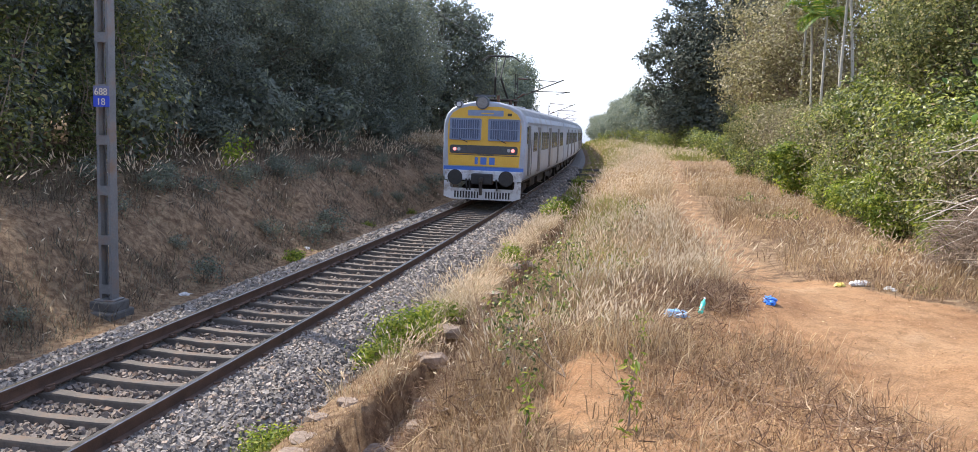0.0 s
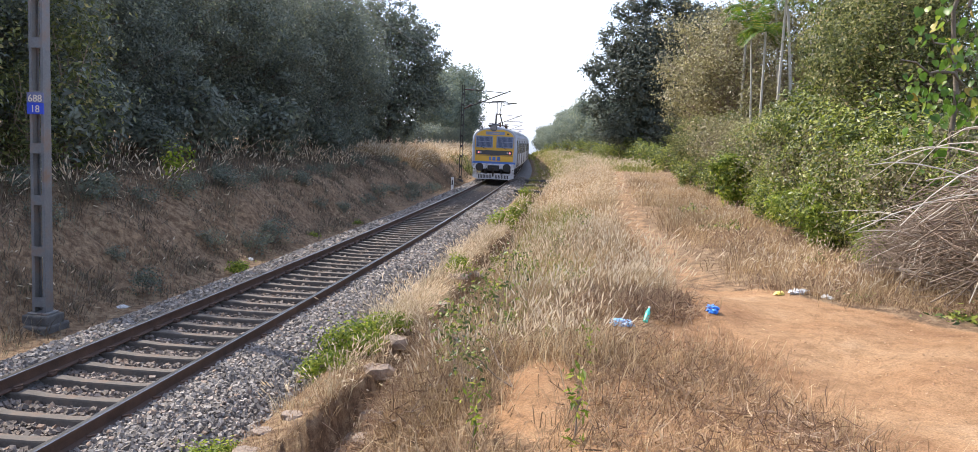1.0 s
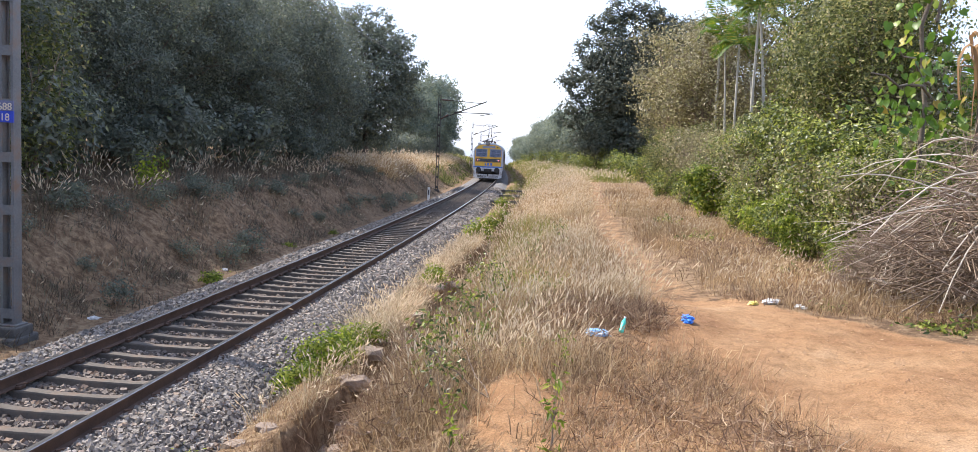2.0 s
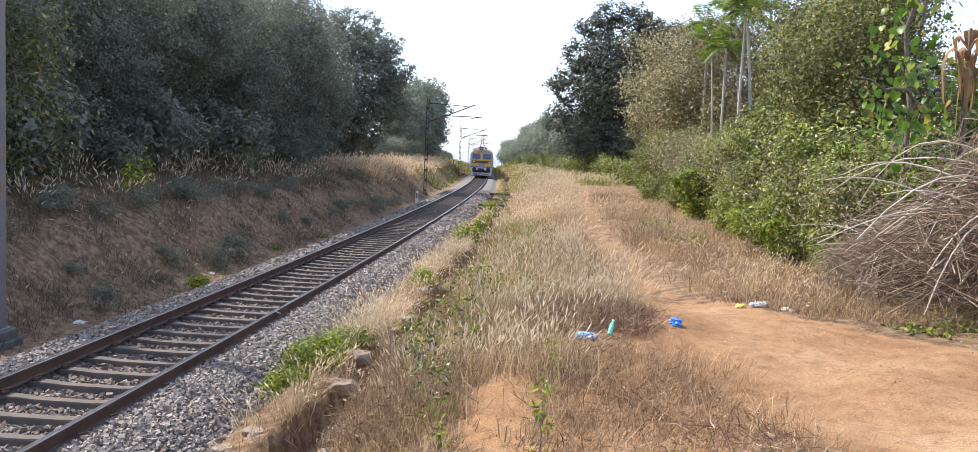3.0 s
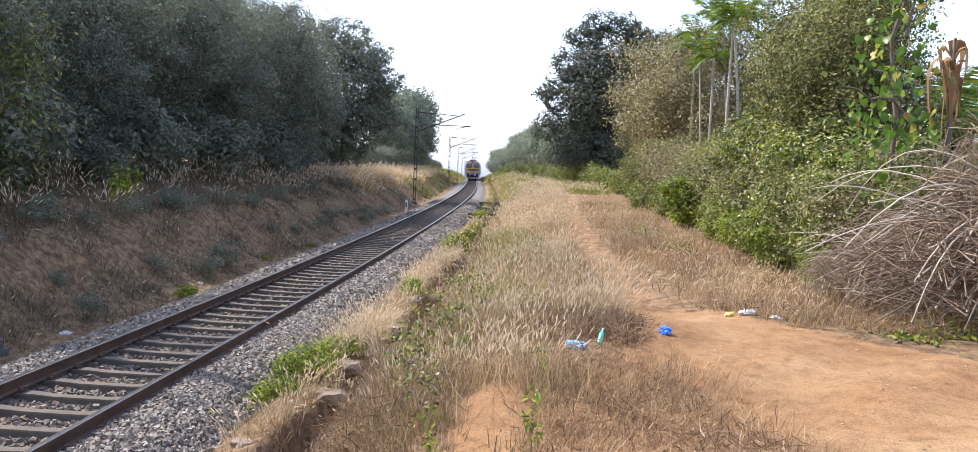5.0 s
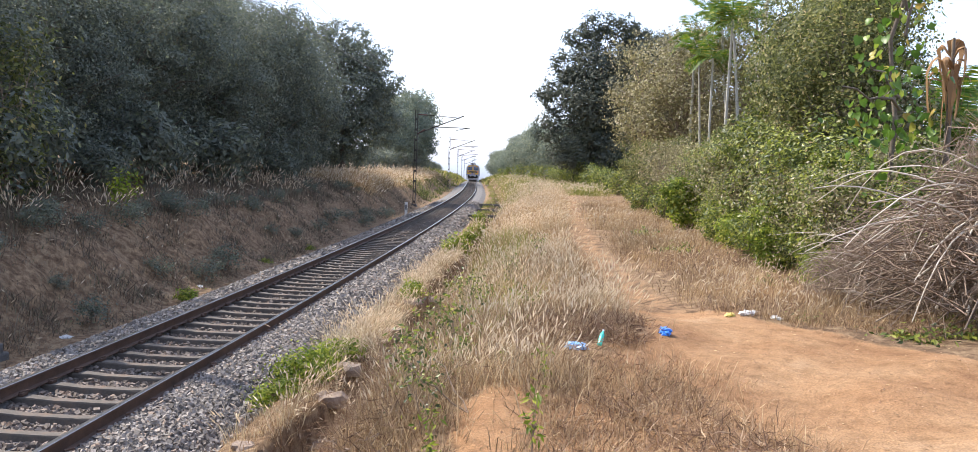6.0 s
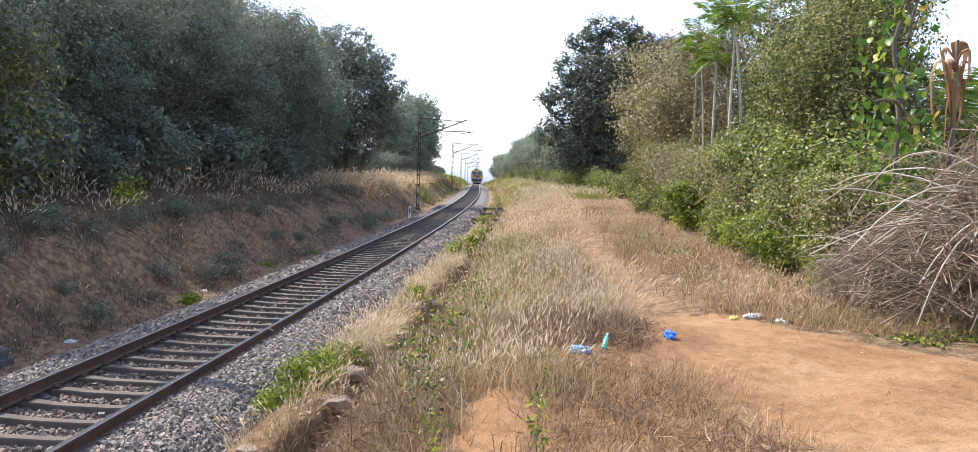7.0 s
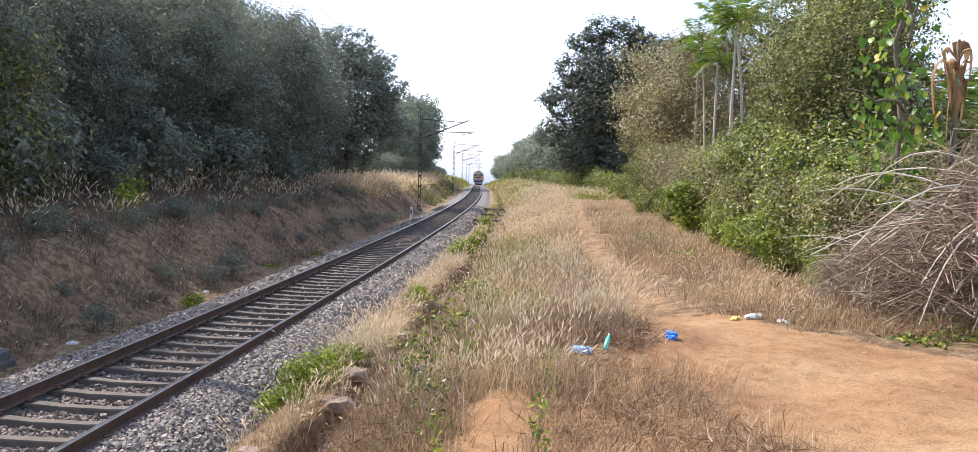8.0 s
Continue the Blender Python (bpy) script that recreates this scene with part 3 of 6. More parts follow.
def stones(s, d, z, size, r):
    """Angular broken stones: eight-cornered lumps."""
    n = len(s)
    x, y = place(s, d)
    c = np.array([[-1, -1, -1], [1, -1, -1], [1, 1, -1], [-1, 1, -1], [-1, -1, 1], [1, -1, 1], [1, 1, 1], [-1, 1, 1]], float)
    v = c[None] * r.uniform(0.45, 1.05, (n, 8, 3)) * (size * r.uniform(0.55, 1.35, n))[:, None, None] * 0.5
    q = r.normal(size=(n, 4))
    q /= np.linalg.norm(q, axis=1, keepdims=True)
    w, a, b, e = q.T
    R = np.stack([1 - 2 * (b * b + e * e), 2 * (a * b - e * w), 2 * (a * e + b * w), 2 * (a * b + e * w), 1 - 2 * (a * a + e * e), 2 * (b * e - a * w),
                  2 * (a * e - b * w), 2 * (b * e + a * w), 1 - 2 * (a * a + b * b)], 1).reshape(-1, 3, 3)
    v = np.einsum("nij,nkj->nki", R, v) + np.stack([x, y, z], 1)[:, None]
    f = np.array([[0, 3, 2, 1], [4, 5, 6, 7], [0, 1, 5, 4], [1, 2, 6, 5], [2, 3, 7, 6], [3, 0, 4, 7]])
    return v.reshape(-1, 3), (np.arange(n)[:, None, None] * 8 + f[None]).reshape(-1, 4)


BED = [(-2.95, -0.75), (-1.75, -0.20), (-1.4, -0.165), (-0.98, -0.175), (-0.8, -0.28), (-0.7, -0.29), (0, -0.295), (0.7, -0.29), (0.8, -0.28), (0.98, -0.175), (1.4, -0.165), (1.75, -0.20), (2.95, -0.75)]
SLEEPER_GAP, SLEEPER_START = 0.645, 2.4


def build_ballast():
    S = steps((-30, 60, 1.5), (60, 500, 6))
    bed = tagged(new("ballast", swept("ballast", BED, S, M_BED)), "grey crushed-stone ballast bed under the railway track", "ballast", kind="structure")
    r = np.random.default_rng(11)
    runs = {"stone_layer": (M_STONE, "loose angular grey stones", ((15000, 6, 17, 0.9, 2.6, 0.052), (9000, 8, 22, -2.6, -0.9, 0.054), (8500, 17, 34, 0.9, 2.5, 0.075), (4000, 22, 40, -2.5, -0.9, 0.085), (6500, 34, 75, 0.9, 2.6, 0.11), (2500, 40, 75, -2.4, -0.9, 0.12))),
            "stained_stone_layer": (M_STAINED, "rust-stained stones between the rails", ((7000, 6, 17, -0.82, 0.82, 0.06), (5000, 17, 34, -0.82, 0.82, 0.07), (2600, 34, 60, -0.82, 0.82, 0.09)))}
    for name, (mat, label, patches) in runs.items():
        vs, fs, base = [], [], 0
        for n, s0, s1, d0, d1, size in patches:
            s, d = r.uniform(s0, s1, n), r.uniform(d0, d1, n)
            z = np.interp(d, [p[0] for p in BED], [p[1] for p in BED]) + size * r.uniform(-0.15, 0.4, n)
            ph = ((s - SLEEPER_START + 0.5 * SLEEPER_GAP) % SLEEPER_GAP) - 0.5 * SLEEPER_GAP
            keep = ~((np.abs(d) < 0.9) & (np.abs(ph) < 0.115))
            v, f = stones(s[keep], d[keep], z[keep], size, r)
            vs.append(v)
            fs.append(f + base)
            base += len(v)
        ob = part(name, mesh_of(name, np.concatenate(vs), [np.concatenate(fs)], mat), None, bed, label)
        tagged(ob, kind="stuff")


def sleeper_mesh():
    secs = [(-1.375, 0.10, -0.19), (-1.3, 0.115, -0.18), (-0.62, 0.105, -0.185), (-0.35, 0.09, -0.205), (0.35, 0.09, -0.205), (0.62, 0.105, -0.185), (1.3, 0.115, -0.18), (1.375, 0.10, -0.19)]
    bm = bmesh.new()
    rings = []
    for x, w, top in secs:
        rings.append([bm.verts.new(p) for p in ((x, -w * 0.85, -0.38), (x, -w * 0.8, top - 0.02), (x, -w * 0.72, top), (x, w * 0.72, top), (x, w * 0.8, top - 0.02), (x, w * 0.85, -0.38))])
    for a, b in zip(rings[:-1], rings[1:]):
        for k in range(5):
            bm.faces.new((a[k], a[k + 1], b[k + 1], b[k]))
    bm.faces.new(rings[0])
    bm.faces.new(rings[-1][::-1])
    bmesh.ops.recalc_face_normals(bm, faces=bm.faces)
    me = bpy.data.meshes.new("sleeper")
    bm.to_mesh(me)
    bm.free()
    me.materials.append(M_SLEEPER)
    return me


def clip_mesh():
    bm = bmesh.new()
    box(bm, -0.035, 0.035, -0.06, 0.06, -0.185, -0.135, 0.012)
    rod(bm, (-0.02, -0.05, -0.13), (0.03, 0.05, -0.12), 0.012, sides=6)
    me = bpy.data.meshes.new("clip")
    bm.to_mesh(me)
    bm.free()
    me.materials.append(M_RAILSIDE)
    return me


def build_track():
    track = tagged(new("railway_track"), "broad-gauge single track, rusty steel rails on concrete sleepers", "railway track", kind="structure")
    S = steps((-20, 60, 1.0), (60, 500, 5))
    for side in (-1, 1):
        c = side * 0.872
        prof = [(0.068, -0.172), (0.068, -0.160), (0.012, -0.145), (0.009, -0.05), (0.034, -0.038), (0.034, -0.008), (0.026, 0.0),
                (-0.026, 0.0), (-0.034, -0.008), (-0.034, -0.038), (-0.009, -0.05), (-0.012, -0.145), (-0.068, -0.160), (-0.068, -0.172)]
        prof = [(c + p[0], p[1]) for p in prof]
        index = [0] * 14
        index[6] = 1
        index[5] = index[7] = 1
        part("rail", swept("rail", prof, S, [M_RAILSIDE, M_RAILTOP], index, closed=True), None, track, "rail with a worn bright head")
    me, ce = sleeper_mesh(), clip_mesh()
    n = 300
    for i in range(n):
        s = SLEEPER_START + SLEEPER_GAP * i
        x, y, a = line(s)
        ob = new("sleeper", me)
        ob.parent = track
        r = random.Random(i)
        ob.matrix_basis = pose(float(x), float(y), r.uniform(-0.008, 0.004) + float(grade(s)), 0, 0, -math.degrees(float(a)) + r.uniform(-0.5, 0.5))
        if 6 < s < 26:
            for u in (-0.97, -0.775, 0.775, 0.97):
                cl = new("clip", ce)
                cl.parent = ob
                cl.matrix_basis = pose(u, 0, 0, 0, 0, 180 if u > 0 else 0)
    bm = bmesh.new()
    for i in range(300, 740):
        s = SLEEPER_START + SLEEPER_GAP * i
        x, y, a = line(s)
        rr = bmesh.ops.create_cube(bm, size=1.0)
        m = pose(float(x), float(y), -0.28 + float(grade(s)), 0, 0, -math.degrees(float(a))) @ Matrix.Diagonal((2.7, 0.22, 0.2, 1))
        bmesh.ops.transform(bm, matrix=m, verts=rr["verts"])
    tagged(part("far_sleepers", bm, M_SLEEPER, track), kind="stuff")
    return track


build_ground()
build_ballast()
build_track()


# ---------------- train ----------------
COACH, PITCH = 20.9, 21.6
SECTION = [(-1.50, 1.02), (-1.60, 1.10), (-1.625, 1.4), (-1.625, 2.9), (-1.60, 3.25), (-1.50, 3.52), (-1.30, 3.74), (-0.95, 3.90), (-0.5, 4.00), (0, 4.03)]
SECTION = SECTION + [(-x, z) for x, z in SECTION[-2::-1]]


def shell(name, parent, cuts, material, label=""):
    """The coach skin: the section lofted through (y, scale) cuts, with end caps."""
    bm = bmesh.new()
    rings = []
    for y, k in cuts:
        rings.append([bm.verts.new((x * (1 - k), y, 2.5 + (z - 2.5) * (1 - k * 0.8))) for x, z in SECTION])
    n = len(SECTION)
    for a, b in zip(rings[:-1], rings[1:]):
        for i in range(n):
            bm.faces.new((a[i], a[(i + 1) % n], b[(i + 1) % n], b[i]))
    bm.faces.new(rings[0])
    bm.faces.new(rings[-1][::-1])
    bmesh.ops.recalc_face_normals(bm, faces=bm.faces)
    for f in bm.faces:
        f.smooth = len(f.verts) == 4
    return part(name, bm, material, parent, label)


def plate(profile, y0, y1):
    """A flat plate in the x-z plane, y0..y1 thick."""
    bm = bmesh.new()
    a = [bm.verts.new((x, y0, z)) for x, z in profile]
    b = [bm.verts.new((x, y1, z)) for x, z in profile]
    n = len(profile)
    bm.faces.new(a)
    bm.faces.new(b[::-1])
    for i in range(n):
        bm.faces.new((a[i], b[i], b[(i + 1) % n], a[(i + 1) % n]))
    bmesh.ops.recalc_face_normals(bm, faces=bm.faces)
    return bm


def round_plate(x0, x1, z0, z1, y0, y1, rad=0.08, seg=4):
    prof = []
    for cx, cz, a0 in ((x1 - rad, z1 - rad, 0), (x0 + rad, z1 - rad, 90), (x0 + rad, z0 + rad, 180), (x1 - rad, z0 + rad, 270)):
        for i in range(seg + 1):
            a = radians(a0 + 90 * i / seg)
            prof.append((cx + rad * math.cos(a), cz + rad * math.sin(a)))
    return plate(prof, y0, y1)


def wheel_mesh():
    bm = bmesh.new()
    rod(bm, (-0.065, 0, 0), (0.065, 0, 0), 0.46, sides=24)
    rod(bm, (-0.09, 0, 0), (-0.065, 0, 0), 0.49, sides=24)
    me = bpy.data.meshes.new("wheel")
    bm.to_mesh(me)
    bm.free()
    me.materials.append(M_UNDER)
    return me


WHEEL = wheel_mesh()


def coach_common(root, cab):
    shell("body", root, [(0.0, 0.05), (0.06, 0.012), (0.18, 0.0), (COACH - 0.1, 0.0), (COACH, 0.03)], M_BODY)
    top = [(x, z) for x, z in SECTION if z > 3.45]
    bm = bmesh.new()
    a = [bm.verts.new((x * 1.004, 0.45, z + 0.012)) for x, z in top]
    b = [bm.verts.new((x * 1.004, COACH - 0.05, z + 0.012)) for x, z in top]
    for i in range(len(top) - 1):
        bm.faces.new((a[i], a[i + 1], b[i + 1], b[i]))
    bmesh.ops.solidify(bm, geom=bm.faces, thickness=0.01)
    part("roof_skin", bm, M_ROOF, root, "weathered grey roof")
    for x in (-1.632, 1.632):
        s = 1 if x > 0 else -1
        part("gutter", boxed(min(x, x + s * 0.03), max(x, x + s * 0.03), 0.4, COACH - 0.2, 3.24, 3.28), M_ROOF, root)
        for y in (4.6, 10.2, 15.8):
            door = part("door", boxed(min(x, x - s * 0.03) + s * 0.004, max(x, x - s * 0.03) + s * 0.004, y, y + 1.15, 1.18, 3.12, bevel=0.012), M_DOOR, root, "sliding grey door")
            part("door_glass", boxed(x - 0.004 + s * 0.006, x + 0.004 + s * 0.006, y + 0.25, y + 0.9, 2.2, 2.9), M_GLASS, door)
            part("handrail", rod(bmesh.new(), (x + s * 0.05, y - 0.08, 1.3), (x + s * 0.05, y - 0.08, 2.9), 0.016, sides=6), M_STEEL, root)
        for y in (2.7, 3.5, 6.3, 7.2, 8.1, 9.0, 11.9, 12.8, 13.7, 14.6, 17.5, 18.4, 19.3):
            w = part("window", round_plate(y, y + 0.62, 2.1, 2.92, 0, 0.03, 0.05), M_DOOR, root)
            w.matrix_basis = Matrix.Translation((x - s * 0.014, 0, 0)) @ Matrix(((0, s, 0, 0), (1, 0, 0, 0), (0, 0, 1, 0), (0, 0, 0, 1)))
            part("pane", round_plate(y + 0.05, y + 0.57, 2.15, 2.87, 0.028, 0.036, 0.03), M_GLASS, w)
            for k in range(4):
                part("bar", boxed(y + 0.04, y + 0.58, 0.04, 0.05, 2.26 + 0.15 * k, 2.275 + 0.15 * k), M_STEEL, w)
    part("underframe", boxed(-1.45, 1.45, 0.3, COACH - 0.3, 0.92, 1.04), M_UNDER, root)
    for y0, y1, w, z0 in ((6.3, 8.4, 1.15, 0.42), (8.8, 10.2, 1.25, 0.5), (10.7, 13.2, 1.1, 0.38), (13.6, 14.6, 1.2, 0.5)):
        part("equipment_box", boxed(-w, w, y0, y1, z0, 0.94, bevel=0.03), M_UNDER, root)
    for y in (3.4, COACH - 3.4):
        bogie = part("bogie", boxed(-0.9, 0.9, y - 0.2, y + 0.2, 0.45, 0.8, bevel=0.03), M_UNDER, root)
        for x in (-1.05, 1.05):
            bm = plate([(y - 1.9, 0.42), (y - 1.9, 0.62), (y - 0.6, 0.72), (y + 0.6, 0.72), (y + 1.9, 0.62), (y + 1.9, 0.42), (y + 0.7, 0.36), (y - 0.7, 0.36)], -0.06, 0.06)
            f = part("side_frame", bm, M_UNDER, bogie)
            f.matrix_basis = Matrix.Translation((x, 0, 0)) @ Matrix(((0, 1, 0, 0), (1, 0, 0, 0), (0, 0, 1, 0), (0, 0, 0, 1)))
            for yy in (y - 0.28, y + 0.28):
                part("spring", rod(bmesh.new(), (x, yy, 0.55), (x, yy, 0.95), 0.1, sides=10), M_UNDER, bogie)
        for yy in (y - 1.45, y + 1.45):
            for x in (-0.87, 0.87):
                w = new("wheel", WHEEL)
                w.parent = bogie
                w.matrix_basis = pose(x, yy, 0.475, 0, 0, 0 if x < 0 else 180)
            part("axle", rod(bmesh.new(), (-0.8, yy, 0.475), (0.8, yy, 0.475), 0.08, sides=10), M_UNDER, bogie)
    for y in (5.5, 9.5, 13.5, 17.0):
        bm = boxed(-0.35, 0.35, y, y + 0.9, 3.99, 4.12, bevel=0.03)
        part("roof_vent", bm, M_ROOF, root)


def arch(z):
    """Half-width of the coach section at height z."""
    xs = [-p[0] for p in SECTION[:10]]
    zs = [p[1] for p in SECTION[:10]]
    return float(np.interp(z, zs, xs))


def tail_coach():
    root = tagged(new("train_coach"), "pale blue rear driving coach with a yellow end", "train coach", group="coaches of the train")
    coach_common(root, True)
    zs = [1.54, 2.0, 2.6, 3.1, 3.35, 3.55, 3.72, 3.82]
    half = [1.37, 1.40, 1.42, 1.42, 1.38, 1.25, 0.98, 0.6]
    prof = [(h, z) for h, z in zip(half, zs)] + [(-h, z) for h, z in zip(half[::-1], zs[::-1])]
    panel = part("end_panel", plate(prof, -0.03, 0.02), M_YELLOW, root, "yellow painted end panel")
    part("blue_stripe", boxed(-1.56, 1.56, -0.022, 0.03, 1.37, 1.51), M_BLUE, root, "dark blue stripe")
    part("panel_seam", boxed(-1.36, 1.36, -0.034, -0.02, 1.945, 1.975), M_PANEL, root)
    part("destination_board", round_plate(-0.66, 0.72, 3.46, 3.68, -0.045, -0.02, 0.03), M_GRILLE, panel, "blue destination board with a faint orange line")
    part("destination_bar", boxed(-0.15, 0.35, -0.05, -0.044, 3.54, 3.575), M_YELLOW, panel)
    for x0, x1 in ((-1.36, -0.12), (0.14, 1.38)):
        w = part("windscreen", round_plate(x0, x1, 2.52, 3.36, -0.05, -0.02, 0.06), M_GRILLE, root, "windscreen behind a steel grille")
        part("pane", round_plate(x0 + 0.07, x1 - 0.07, 2.59, 3.29, -0.056, -0.048, 0.04), M_SCREEN, w)
        for i in range(13):
            x = x0 + 0.09 + (x1 - x0 - 0.18) * i / 12
            part("grille_bar", rod(bmesh.new(), (x, -0.085, 2.54), (x, -0.085, 3.34), 0.014, sides=6), M_GRILLE, w)
        for z in (2.54, 2.95, 3.34):
            part("grille_rail", rod(bmesh.new(), (x0 + 0.03, -0.09, z), (x1 - 0.03, -0.09, z), 0.017, sides=6), M_GRILLE, w)
        xm = (x0 + x1) / 2
        part("wiper", rod(bmesh.new(), (xm + 0.1, -0.06, 2.44), (xm - 0.25, -0.1, 2.60), 0.016, sides=6), M_BLACK, root)
    lp = part("lamp_panel", round_plate(-1.33, 1.31, 2.01, 2.33, -0.06, -0.02, 0.09), M_PANEL, root, "charcoal strip with the tail lamps")
    for x in (-1.13, 1.13):
        for dx, mat, name in ((0.0, M_LAMPRED, "tail_lamp"), (0.16 if x < 0 else -0.16, M_LAMPCLEAR, "marker_lamp")):
            part(name, rod(bmesh.new(), (x + dx, -0.075, 2.17), (x + dx, -0.05, 2.17), 0.065, sides=16), mat, lp, "lit red lamp" if mat is M_LAMPRED else "clear lamp")
        part("lamp_bezel", round_plate(x - 0.13 if x > 0 else x - 0.1, x + 0.1 if x > 0 else x + 0.26, 2.08, 2.26, -0.066, -0.058, 0.08), M_DOOR, lp)
    for x0, x1 in ((-0.34, -0.22), (-0.12, 0.12), (0.22, 0.44)):
        part("builder_mark", boxed(x0, x1, -0.036, -0.028, 1.60, 1.88), M_BLUE, panel)
    part("number_bar", boxed(-0.25, 0.4, -0.036, -0.028, 2.0 - 0.015, 2.0 + 0.002), M_PANEL, panel)
    part("buffer_beam", boxed(-1.5, 1.5, -0.06, 0.25, 0.98, 1.37, bevel=0.02), M_SKIRT, root, "grimy white buffer beam")
    for x in (-0.98, 0.98):
        b = part("buffer", rod(bmesh.new(), (x, -0.55, 1.12), (x, -0.05, 1.12), 0.11, 0.16, sides=16), M_BLACK, root)
        part("buffer_head", rod(bmesh.new(), (x, -0.62, 1.12), (x, -0.55, 1.12), 0.29, 0.27, sides=20), M_BLACK, b)
    c = part("coupler", boxed(-0.42, 0.4, -0.32, 0.1, 0.84, 1.26, bevel=0.05), M_BLACK, root)
    part("hook", boxed(-0.08, 0.08, -0.62, -0.3, 0.92, 1.12, bevel=0.04), M_UNDER, c)
    part("chain", boxed(-0.06, 0.06, -0.55, -0.48, 0.45, 0.95, bevel=0.02), M_UNDER, c)
    for x in (-0.62, -0.5, 0.55):
        part("brake_hose", rod(bmesh.new(), (x, -0.2, 1.05), (x + 0.04, -0.24, 0.62), 0.035, sides=8), M_BLACK, root)
    cow = part("cowcatcher", plate([(-1.5, 0.95), (-1.5, 0.35), (-1.2, 0.25), (1.2, 0.25), (1.5, 0.35), (1.5, 0.95), (1.42, 0.95), (1.2, 0.68), (-1.2, 0.68), (-1.42, 0.95)], -0.16, -0.12), M_SKIRT, root, "white slotted cowcatcher")
    for i in range(20):
        x = -1.05 + 2.1 * i / 19
        if abs(x) > 0.12:
            part("slot", boxed(x - 0.03, x + 0.03, -0.166, -0.158, 0.31, 0.56), M_BLACK, cow)
    for x in (-1.3, 1.3):
        part("bracket", boxed(x - 0.05, x + 0.05, -0.15, 0.3, 0.6, 1.0), M_SKIRT, cow)
    h = part("headlamp", rod(bmesh.new(), (-0.1, -0.12, 3.96), (-0.1, 0.35, 3.96), 0.25, sides=24), M_DOOR, root, "round roof headlamp")
    part("lens", rod(bmesh.new(), (-0.1, -0.135, 3.96), (-0.1, -0.115, 3.96), 0.20, sides=24), M_LENS, h)
    part("headlamp_bracket", boxed(-0.45, 0.3, 0.1, 0.5, 4.2, 4.27), M_DOOR, h)
    f = part("flasher_lamp", rod(bmesh.new(), (-1.02, -0.06, 3.88), (-1.02, 0.2, 3.88), 0.13, sides=16), M_DOOR, root)
    part("lens", rod(bmesh.new(), (-1.02, -0.07, 3.88), (-1.02, -0.055, 3.88), 0.09, sides=16), M_LAMPCLEAR, f)
    part("end_lamp", boxed(0.88, 1.04, -0.05, 0.02, 3.48, 3.58), M_BLACK, root)
    for s in (-1, 1):
        part("cab_door", boxed(min(s * 1.61, s * 1.64), max(s * 1.61, s * 1.64), 0.75, 1.45, 1.18, 3.15, bevel=0.01), M_DOOR, root, "cab side door")
        for y in (0.65, 1.55):
            part("handrail", rod(bmesh.new(), (s * 1.68, y, 1.2), (s * 1.68, y, 2.6), 0.018, sides=6), M_STEEL, root)
        part("cab_window", boxed(min(s * 1.61, s * 1.638), max(s * 1.61, s * 1.638), 0.25, 0.62, 2.45, 3.1), M_GLASS, root)
        part("step", boxed(min(s * 1.3, s * 1.6), max(s * 1.3, s * 1.6), 0.8, 1.4, 0.42, 0.47), M_UNDER, root)
    # pantograph, raised
    pan = part("pantograph", boxed(-0.75, 0.75, 2.6, 4.4, 4.16, 4.22, bevel=0.02), M_UNDER, root, "raised pantograph")
    for x in (-0.6, 0.6):
        for y in (2.7, 4.3):
            part("insulator", rod(bmesh.new(), (x, y, 4.0), (x, y, 4.18), 0.07, sides=10), M_PORCELAIN, pan)
        part("lower_arm", rod(bmesh.new(), (x * 0.5, 4.2, 4.22), (x * 0.18, 3.0, 5.1), 0.045, sides=8), M_BLACK, pan)
        part("upper_arm", rod(bmesh.new(), (x * 0.18, 3.0, 5.1), (x * 0.3, 3.7, 6.0), 0.03, sides=8), M_BLACK, pan)
    for y in (3.55, 3.85):
        bm = bmesh.new()
        rod(bm, (-0.5, y, 6.04), (0.5, y, 6.04), 0.03, sides=8)
        rod(bm, (0.5, y, 6.04), (0.8, y, 5.84), 0.025, sides=8)
        rod(bm, (-0.5, y, 6.04), (-0.8, y, 5.84), 0.025, sides=8)
        part("collector_strip", bm, M_BLACK, pan)
    for x, y in ((-0.3, 1.5), (0.25, 1.7), (0.5, 5.0), (-0.45, 5.3)):
        part("roof_insulator", rod(bmesh.new(), (x, y, 4.0), (x, y, 4.32), 0.06, sides=10), M_PORCELAIN, root)
    return root


def trailer_coach():
    root = tagged(new("train_coach"), "pale blue passenger coach with barred windows and grey doors", "train coach", group="coaches of the train")
    coach_common(root, False)
    v = part("vestibule", boxed(-0.7, 0.7, -0.62, 0.02, 1.1, 3.3, bevel=0.05), M_BLACK, root, "black rubber gangway bellows")
    return root


TAIL = tail_coach()
TRAIN = [TAIL]
first = trailer_coach()
TRAIN.append(first)
for _ in range(7):
    TRAIN.append(copy_thing(first, Matrix.Identity(4)))


